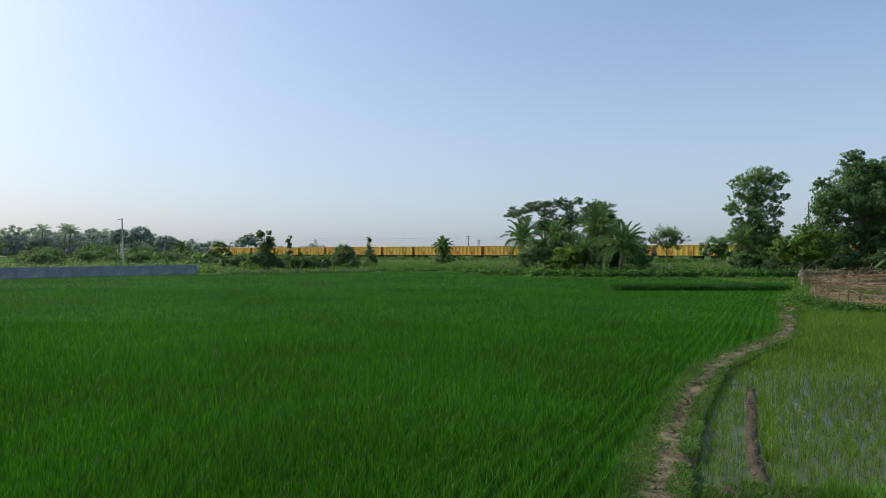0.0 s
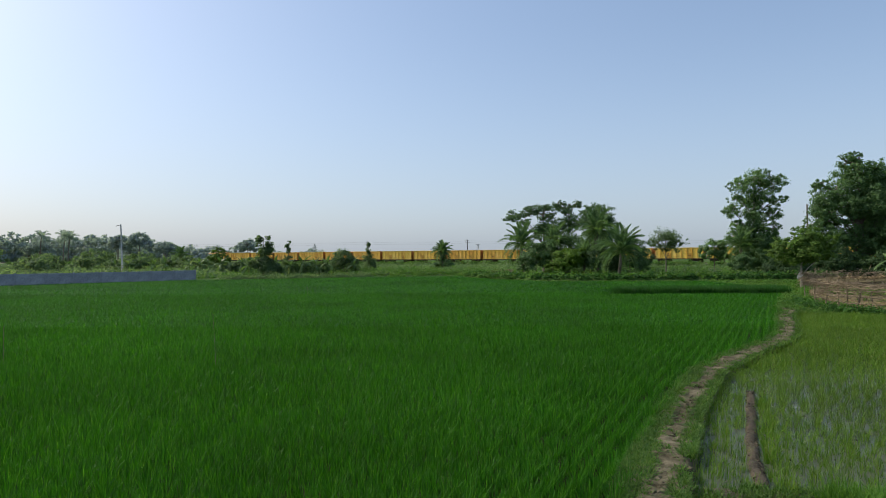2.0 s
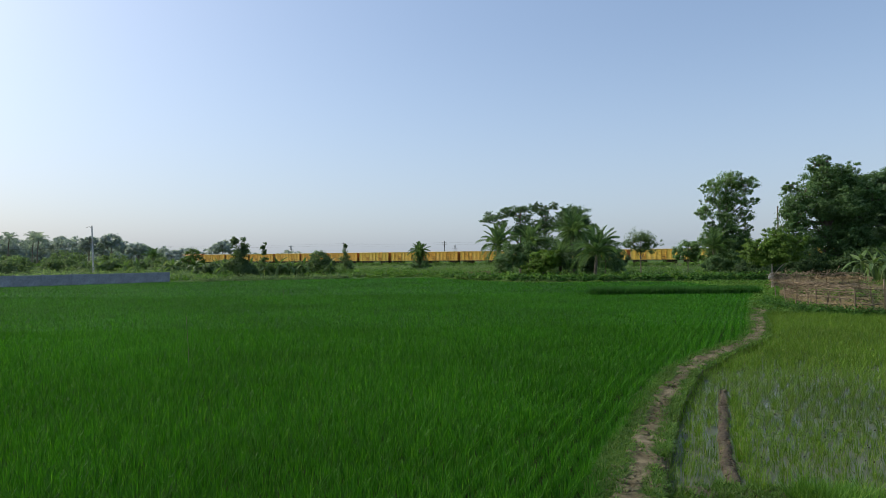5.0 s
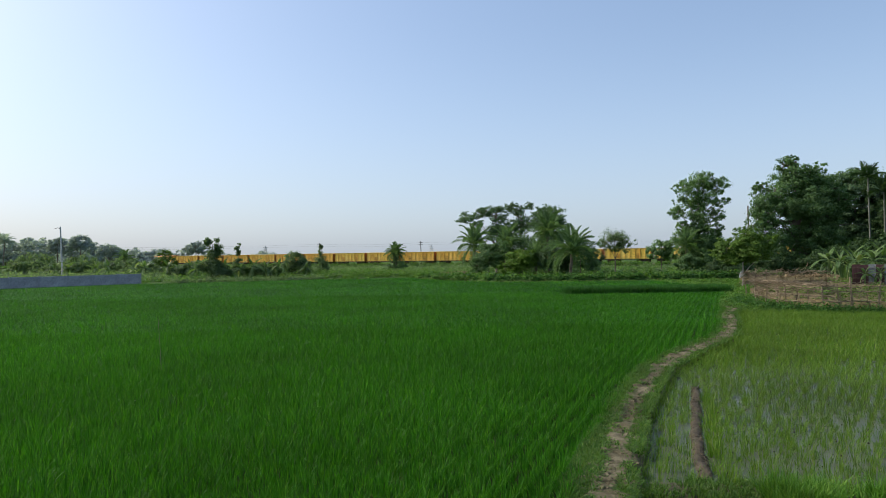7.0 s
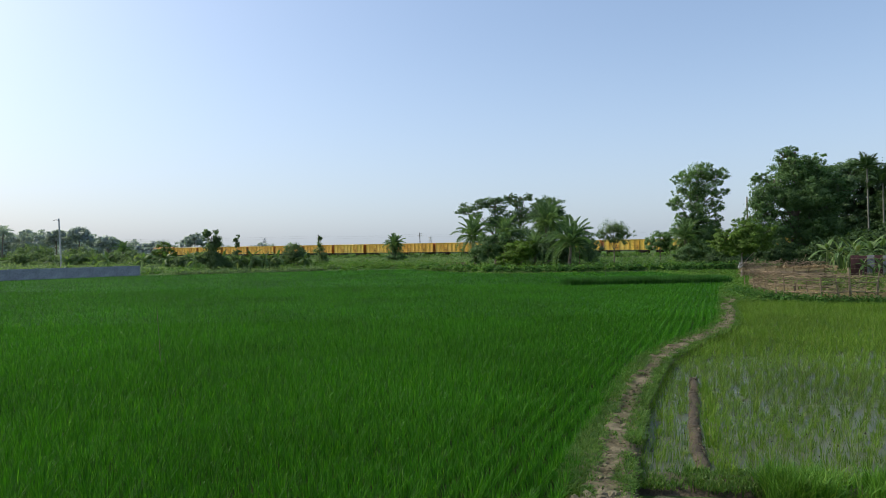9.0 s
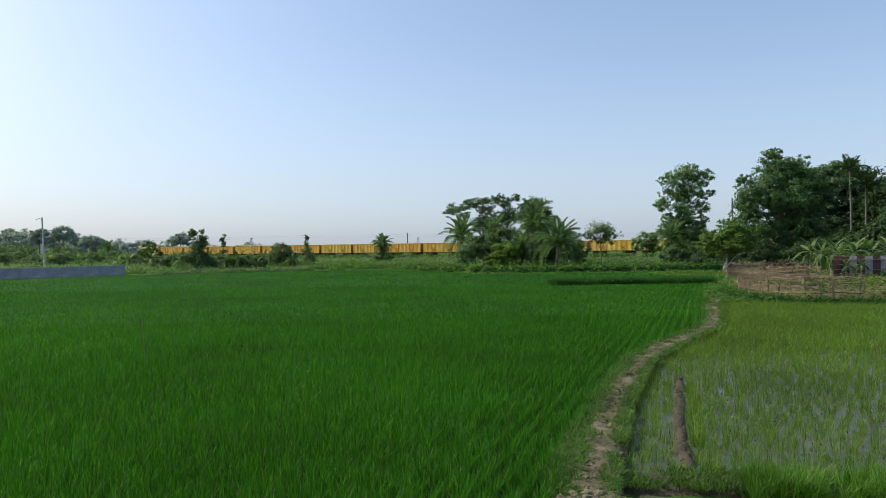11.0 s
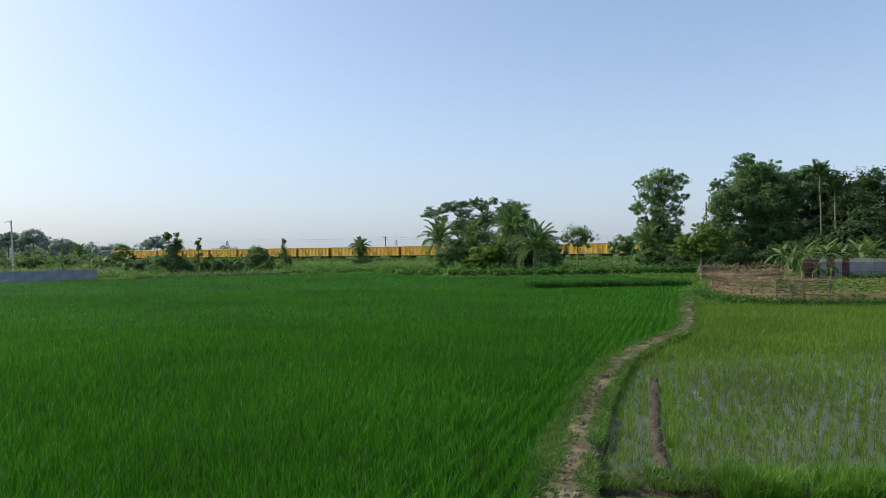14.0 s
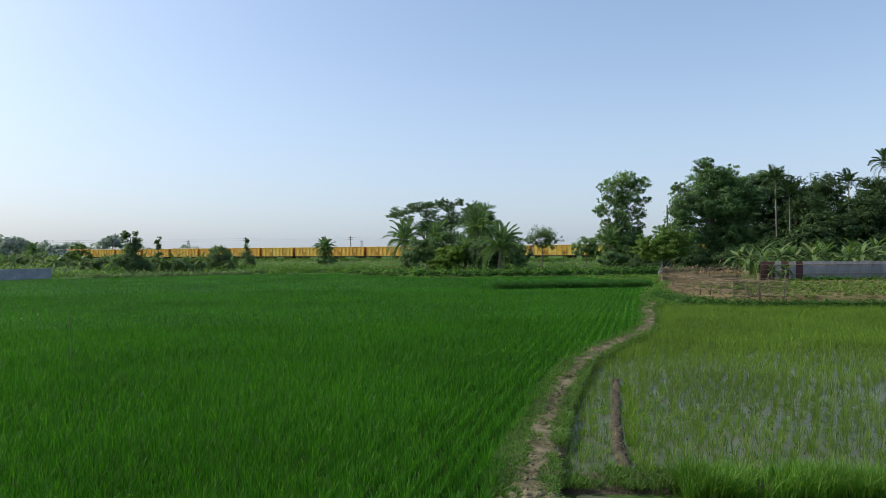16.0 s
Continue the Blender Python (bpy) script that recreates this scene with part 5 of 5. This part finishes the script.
def pylon(x, y, h, s):
    p = tagged(new("pylon"), "distant grey lattice power pylon", "pylon")
    p.matrix_basis = pose(x, y, 0)
    lst = []
    wid = lambda z: s * (1 - 0.85 * z / h)
    for sx in (-1, 1):
        for sy in (-1, 1):
            lst.append(tube(np.array([(sx * wid(z), sy * wid(z), z) for z in (0, h * 0.5, h)]), 0.16, 4))
    for i in range(6):
        z0, z1 = h * i / 6, h * (i + 1) / 6
        for sy in (-1, 1):
            lst.append(tube(np.array([(-wid(z0), sy * wid(z0), z0), (0, sy * wid((z0 + z1) / 2), (z0 + z1) / 2), (wid(z1), sy * wid(z1), z1)]), 0.11, 3))
            lst.append(tube(np.array([(wid(z0), sy * wid(z0), z0), (0, sy * wid((z0 + z1) / 2), (z0 + z1) / 2), (-wid(z1), sy * wid(z1), z1)]), 0.11, 3))
    part("lattice", tubes_data("lattice", lst, POLE), p)
    for z in (0.78, 0.93):
        part("arm", tubes_data("arm", [tube(np.array([(-s * 1.1, 0, h * z), (0, 0, h * z + 0.4), (s * 1.1, 0, h * z)]), 0.12, 4)], POLE), p)


pylon(-118, 600, 15.0, 2.3)
pylon(33, 600, 14.5, 2.3)


def wire(points, sag, r, label):
    lst = []
    for a, b in zip(points, points[1:]):
        q = np.linspace(0, 1, 13)[:, None]
        p = np.array(a) + (np.array(b) - np.array(a)) * q - np.array([0, 0, 1]) * 4 * sag * q * (1 - q)
        lst.append(tube(p, r, 4))
    tagged(new("power_line", tubes_data("power_line", lst, IRON)), label, "cable")


for dz in (0.0, 0.7):
    wire([(-260, 262, 8.0 - dz), (-120, 246, 8.0 - dz), (-27.2, 236, 8.0 - dz), (9.2, 232, 8.2 - dz), (60, 228, 8.2 - dz), (120, 222, 8.2 - dz)], 0.5, 0.010, "thin overhead power line beyond the railway")
wire([(-49.4, 100, 4.6), (-100, 110, 4.9)], 0.5, 0.009, "thin sagging cable from the leaning pole")
wire([(48.5, 86, 9.0), (110, 60, 9.0)], 0.8, 0.013, "thin cable crossing before the homestead trees")
wire([(48.5, 86, 6.8), (110, 60, 6.6)], 0.8, 0.013, "thin cable crossing before the homestead trees")

tree("field_tree", -23.4, 85, [(0.75, 0, 4.5, 0.75, 1.15), (-0.65, 0, 4.6, 0.6, 1.2), (0.2, 0, 3.3, 1.0, 0.7), (0.1, 0, 2.3, 1.0, 0.7), (-0.9, 0, 1.8, 1.0, 0.7), (0.5, 0, 1.2, 1.3, 0.9), (1.7, 0, 1.1, 1.0, 0.8)], 0.10, "small two-topped bushy tree at the edge of the field", SCRUB, clumps=210, per=10, leaf=0.20, loose=2.2, flatten=0.9, sprays=70)
tree("field_tree", -20.9, 88, [(0, 0, 4.4, 0.5, 0.7), (0.1, 0, 3.5, 0.4, 0.5), (0, 0, 2.4, 0.5, 0.6), (-0.3, 0, 1.5, 0.9, 0.8), (0.6, 0, 1.1, 1.0, 0.7)], 0.06, "slim young tree with a tuft of leaves at its top", SCRUB, clumps=80, per=8, leaf=0.16, loose=2.2, flatten=0.9, sprays=30)
shrub("round_bush", -14.3, 94, [(0, 0, 2.5, 1.5, 1.3), (-1.0, 0, 1.5, 1.2, 1.0), (1.1, 0, 1.5, 1.3, 1.1)], "round dark green bush on the field edge", SCRUB, 110, 26, 0.19)
shrub("field_bush", -18.2, 90, [(0, 0, 1.3, 1.4, 1.0), (-1.4, 0, 0.9, 1.1, 0.8), (1.5, 0, 1.1, 1.2, 0.9)], "low green bushes on the field edge", SCRUB, 70, 40, 0.2)
tree("slim_tree", -11.3, 100, [(0, 0, 4.4, 0.35, 0.5), (0, 0, 3.5, 0.6, 0.6), (-0.2, 0, 2.6, 0.9, 0.7), (0.3, 0, 1.7, 1.1, 0.8), (0.2, 0, 0.9, 1.3, 0.7)], 0.07, "slim pointed young tree on the bank", SCRUB, clumps=90, per=8, leaf=0.17, loose=2.2, flatten=0.9, sprays=40)
palm("date_palm", -52.5, 130, 3.0, 0.2, 26, 0.75, DATE_FRONDS, "ragged palm among the far bushes", (0, 0), -30, 84)
tree("field_tree", -47.5, 138, [(0, 0, 3.8, 1.6, 1.2), (-0.9, 0, 2.2, 1.6, 1.4), (1.2, 0, 2.0, 1.6, 1.3)], 0.1, "light green bushy tree among the far bushes", TREE_C, clumps=60, per=36, leaf=0.25)
shrub("field_bush", -42, 110, [(0, 0, 1.2, 2.2, 1.0), (2.6, 0, 1.0, 1.8, 0.9)], "low green bushes on the field edge", SCRUB, 60, 40, 0.22)


def bank_debris(x, y):
    lst = [tube(np.array([(x + a, y + rng.normal(0, 0.5), 0.05), (x + a + rng.normal(0, 0.3), y, 0.45 + rng.uniform(0, 0.4)), (x + a + rng.normal(0.5, 0.4), y, 0.6 + rng.uniform(0, 0.5))]), 0.03, 4) for a in rng.uniform(-1.3, 1.3, 60)]
    tagged(new("dead_bush", tubes_data("dead_bush", lst, WATTLE)), "dry reddish brown dead bush on the bank", "bush")


bank_debris(6.2, 71)


def perch(x, y, h, lean):
    p = tubes_data("field_stick", [tube(np.array([(0, 0, -0.2), (0.01, 0, h * 0.5), (0, 0.01, h)]), np.array([0.006, 0.005, 0.004]), 5)], BARK)
    tagged(part("field_stick", p, m=pose(x, y, 0, 0, lean, 0)), "thin bamboo stick standing in the rice", "stick", "sticks in the rice field")


for x, y, h, lean in ((-4.95, 14.2, 1.28, -3), (-10.2, 15.1, 0.95, 0), (14.9, 45.0, 1.1, 0), (-13.9, 53.0, 0.95, -2), (-8.1, 39.0, 0.75, 0)):
    perch(x, y, h, lean)

# ---------- undergrowth ----------
def along(xs, ys, n, half):
    """Points strewn along a line, within half a width of it."""
    xs, ys = np.array(xs, float), np.array(ys, float)
    d = np.concatenate([[0], np.cumsum(np.hypot(np.diff(xs), np.diff(ys)))])
    s = rng.uniform(0, d[-1], n)
    return np.column_stack([np.interp(s, d, xs), np.interp(s, d, ys)]) + rng.uniform(-half, half, (n, 2))


def undergrowth(name, n, area, hmin, hmax, mat, label, leaf=0.22, per=34, ok=None, z=0.0, keep=0.0):
    if isinstance(area, tuple):
        x0, x1, y0, y1 = area
        p = np.column_stack([rng.uniform(x0, x1, n), rng.uniform(y0, y1, n)])
    else:
        p, n = area, len(area)
    dens = np.array([noise.noise((a * 0.09, b * 0.09, 7.0)) for a, b in p])
    p = p[dens > rng.uniform(-0.5, 0.2, n) + keep]
    if ok is not None:
        p = p[ok(p[:, 0], p[:, 1])]
    m = len(p)
    h = rng.uniform(hmin, hmax, m) * (0.7 + 0.6 * rng.uniform(0, 1, m) ** 2)
    r = h * rng.uniform(0.7, 1.2, m)
    d = rng.normal(0, 1, (m * per, 3))
    d /= np.linalg.norm(d, axis=1)[:, None]
    d[:, 2] = np.abs(d[:, 2])
    c = np.column_stack([p, np.full(m, z)]).repeat(per, 0) + d * np.column_stack([r, r, h]).repeat(per, 0) * rng.uniform(0.35, 1, (m * per, 1))
    v, f = leaf_quads(c, leaf * rng.uniform(0.6, 1.3, m * per), d + np.array([0, 0, 0.7]) + rng.normal(0, 0.5, d.shape))
    stuff(name, v, f, mat, label, "undergrowth")


def rail_side(x, y):
    return (x - RAIL_P.x) * RAIL_N.x + (y - RAIL_P.y) * RAIL_N.y


def before_rail(x, y):
    s = rail_side(x, y)
    return s * (1 if RAIL_N.y < 0 else -1) > 4.0


undergrowth("bank_undergrowth", 7000, (-75, 75, 80, 215), 0.5, 1.3, SCRUB, "mixed green weeds and low bushes before the railway", 0.30, 26, lambda x, y: before_rail(x, y) & (y > far_edge(x) + 6))
undergrowth("embankment_weeds", 0, along([12.1 - 0.845 * q - 0.534 * 4.2 for q in (-120, 260)], [178 + 0.534 * q - 0.845 * 4.2 for q in (-120, 260)], 2300, 1.0), 0.85, 1.30, WEED, "weeds and grass growing up the railway embankment", 0.32, 26, z=0.52, keep=-1)
undergrowth("embankment_weeds", 0, along([12.1 - 0.845 * q + 0.534 * 7.5 for q in (-120, 260)], [178 + 0.534 * q + 0.845 * 7.5 for q in (-120, 260)], 800, 1.8), 1.2, 1.9, SCRUB, "tall scrub behind the railway embankment", 0.40, 30, keep=-1)
undergrowth("bank_shrubs", 1500, (-50, 30, 92, 168), 0.6, 1.6, SCRUB, "leafy shrubs and creepers on the bank before the railway", 0.26, 46, before_rail)
undergrowth("field_edge_bushes", 0, along([-24.5, -22, -16, -9], [73.0, 73.5, 76.5, 79.5], 230, 0.9), 0.4, 1.0, SCRUB, "low bushy weeds along the far edge of the field", 0.22, 44, keep=-0.4)
undergrowth("bank_creepers", 0, along([-30, -18, -4, 8], [100, 98, 92, 86], 620, 4.5), 0.7, 1.5, WEED, "lumpy green creepers over the bank before the railway", 0.26, 46, lambda x, y: y > far_edge(x) + 2, keep=-0.35)
FAR_BANK_X, FAR_BANK_Y = [3.2, 6.5, 9.5, 13, 20, 28, 38], [76, 68.5, 63.6, 62.4, 62.0, 62.0, 63.5]
tagged(new("field_bank", swept("field_bank", FAR_BANK_X, FAR_BANK_Y, [(-1.6, -0.02), (-0.9, 0.35), (-0.3, 0.52), (0.4, 0.50), (0.9, 0.28), (1.3, -0.02)], GROUND, 0.12, 0.3)), "low grassy earth bank closing the far side of the field", "bank", kind="structure")
undergrowth("grove_bank_creepers", 0, along(FAR_BANK_X, FAR_BANK_Y, 620, 0.8), 0.32, 0.75, CREEPER, "dark leafy creepers over the low bank before the grove", 0.26, 44, z=0.30, keep=-0.25)
undergrowth("grove_bank_creepers", 0, along(FAR_BANK_X, [y + 0.3 for y in FAR_BANK_Y], 420, 1.0), 0.32, 0.75, WEED, "thick light green creepers on the low bank before the grove", 0.26, 44, z=0.32, keep=-0.2)
undergrowth("bank_foot_weeds", 0, along(FAR_BANK_X, [y - 1.7 for y in FAR_BANK_Y], 420, 0.5), 0.16, 0.36, WEED, "low green weeds at the foot of the far bank", 0.18, 30, keep=-0.6)
undergrowth("field_end_grass", 1500, (21.5, 33, 45, 61), 0.14, 0.34, WEED, "green grass and weeds at the end of the field", 0.16, 30, lambda x, y: x > path_x(y) - 1.0, keep=-0.6)
undergrowth("bank_weeds", 3400, (-45, 62, 60, 130), 0.35, 0.95, WEED, "lumpy green weeds and creepers on the rough ground", 0.26, 34, lambda x, y: (y > far_edge(np.minimum(x, 24)) + 1.5) & ~((x > 24) & (y < 62)) & ~((x > 31) & (y < 84)), keep=-0.2)
undergrowth("field_corner_weeds", 3600, (14.0, 26.5, 27.3, 46.0), 0.15, 0.42, WEED, "leafy green weeds at the end of the path", 0.11, 40, lambda x, y: np.where(y < 28.5, np.abs(x - path_x(y) - 0.8) < 1.2, (x - path_x(y) > -0.45) & (x - path_x(y) < 3.6)), keep=-0.5)
undergrowth("garden_row_weeds", 0, along([17.2, 16.6, 16.8, 17.6, 20.0, 23.8, 50], [32.0, 29.0, 27.2, 25.75, 24.9, 23.8, 16.5], 2600, 0.22), 0.28, 0.56, CREEPER, "row of dark leafy creepers along the foot of the bank", 0.11, 34, keep=-0.35)
undergrowth("garden_weeds", 9000, (18, 60, 14, 47), 0.08, 0.34, DRY_WEED, "yellow-green weeds on the raised garden", 0.13, 26, lambda x, y: (y > np.interp(x, [18, 18.6, 20.3, 23.9, 50], [32, 27.3, 26.0, 24.95, 17.6])) & (y > 36 - 1.6 * (x - 19)) & (x > np.interp(y, [27, 31.8, 38, 44, 58], [18, 19.6, 22.0, 27.4, 32.4])), z=0.42, keep=-0.15)
undergrowth("bank_edge_grass", 2600, (19, 50, 16, 30), 0.05, 0.20, DRY_WEED, "thin dry grass on the edge of the earth bank", 0.09, 20, lambda x, y: (y > np.interp(x, [18, 18.6, 20.3, 23.9, 50], [32, 27.3, 26.0, 24.95, 17.6])) & (y < np.interp(x, [18, 23.9, 50], [34, 29, 22])), z=0.42, keep=-0.2)
undergrowth("tin_wall_weeds", 0, along([30.5, 53], [39.9, 36.3], 300, 0.4), 0.15, 0.5, CREEPER, "bushy green weeds before the tin wall", 0.16, 44, z=0.42, keep=-0.15)
# thicket leaves hold the shade in their dark green
undergrowth("banana_thicket", 400, (44, 70, 53, 66), 2.2, 4.2, GROVE_SHADED, "dense thicket behind the banana plants, green darkened as shade", 0.36, 50, keep=-0.6)
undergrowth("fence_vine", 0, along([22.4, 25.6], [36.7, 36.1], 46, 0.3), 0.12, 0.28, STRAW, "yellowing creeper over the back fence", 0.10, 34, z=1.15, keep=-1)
# shade under the trees is put into this undergrowth's colour
undergrowth("grove_floor", 900, (46, 105, 56, 84), 0.6, 2.0, GROVE_SHADED, "undergrowth below the homestead trees, leaf colour darkened as shade", 0.3, 36, keep=-0.4)


# ---------- far woods on the left ----------
def far_woods():
    # haze over the wood comes from its pale leaf colour alone
    for k in range(84):
        x = -420 + k * 4.1 + rng.uniform(-3, 3)
        y = 395 + rng.uniform(-45, 60) + 0.13 * k
        h = rng.uniform(13, 20) * (1.0 - 0.62 * min(1.0, max(0.0, (k - 46) / 26)))
        w = rng.uniform(4.5, 7.0)
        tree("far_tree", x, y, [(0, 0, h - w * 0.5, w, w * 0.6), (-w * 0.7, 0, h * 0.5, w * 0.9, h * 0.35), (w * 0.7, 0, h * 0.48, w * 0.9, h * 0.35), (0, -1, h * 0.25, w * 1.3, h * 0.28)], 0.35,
             "distant tree in the far wood, leaf colour paled for haze", TREE_FAR_HAZED, clumps=60, per=12, leaf=1.35, twigs=6, group="trees of the far wood")
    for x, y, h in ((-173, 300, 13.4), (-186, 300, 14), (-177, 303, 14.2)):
        palm("coconut_palm", x, y, h - 1.2, 0.2, 28, 1.05, COCO_FRONDS, "distant coconut palm, frond colour paled for haze", (0.6, 0), -35, 70, group="palms of the far wood", boots=False)
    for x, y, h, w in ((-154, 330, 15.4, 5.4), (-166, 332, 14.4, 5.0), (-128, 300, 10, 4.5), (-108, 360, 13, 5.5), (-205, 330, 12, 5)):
        tree("far_tree", x, y, [(0, 0, h - w * 0.5, w, w * 0.55), (-w * 0.6, 0, h * 0.65, w * 0.7, w * 0.4), (w * 0.7, 0, h * 0.62, w * 0.7, w * 0.4)], 0.4, "distant tree rising above the wood, leaf colour paled for haze", TREE_FAR_HAZED, clumps=80, per=24, leaf=0.8, twigs=10, group="trees of the far wood")


far_woods()


def mid_scrub():
    for x, y, h, w in ((-88, 118, 4.6, 3.0), (-82, 112, 3.4, 2.6), (-76, 124, 3.6, 3.0), (-70, 130, 3.0, 3.0), (-63, 128, 2.6, 2.6), (-94, 126, 6.0, 3.4), (-84, 135, 4.2, 3.4), (-100, 140, 6.5, 4.0), (-58, 140, 3.0, 2.6), (-36, 120, 2.6, 2.4), (-104, 122, 7.6, 3.2), (-98, 112, 4.6, 3.0), (-90, 108, 3.6, 2.6), (-78, 104, 2.8, 2.6), (-70, 112, 3.0, 2.8), (-64, 104, 2.4, 2.2), (-55, 118, 2.6, 2.4), (-49, 126, 2.8, 2.4), (-60, 150, 3.6, 3.2), (-72, 155, 4.4, 3.6), (-84, 158, 5.0, 4.0), (-40, 108, 2.2, 2.0), (-31, 98, 2.0, 1.8)):
        shrub("thicket", x, y, [(0, 0, h * 0.62, w, h * 0.38), (-w * 0.7, 0, h * 0.4, w * 0.8, h * 0.36), (w * 0.7, 0, h * 0.4, w * 0.8, h * 0.36)], "green thicket beyond the low wall", SCRUB, 60, 24, 0.36, group="thickets beyond the wall")
    undergrowth("wall_side_weeds", 4200, (-130, -30, 60, 160), 0.6, 1.8, SCRUB, "low green scrub beyond the wall", 0.28, 30, lambda x, y: y > far_edge(x) + 4, keep=-0.2)


mid_scrub()
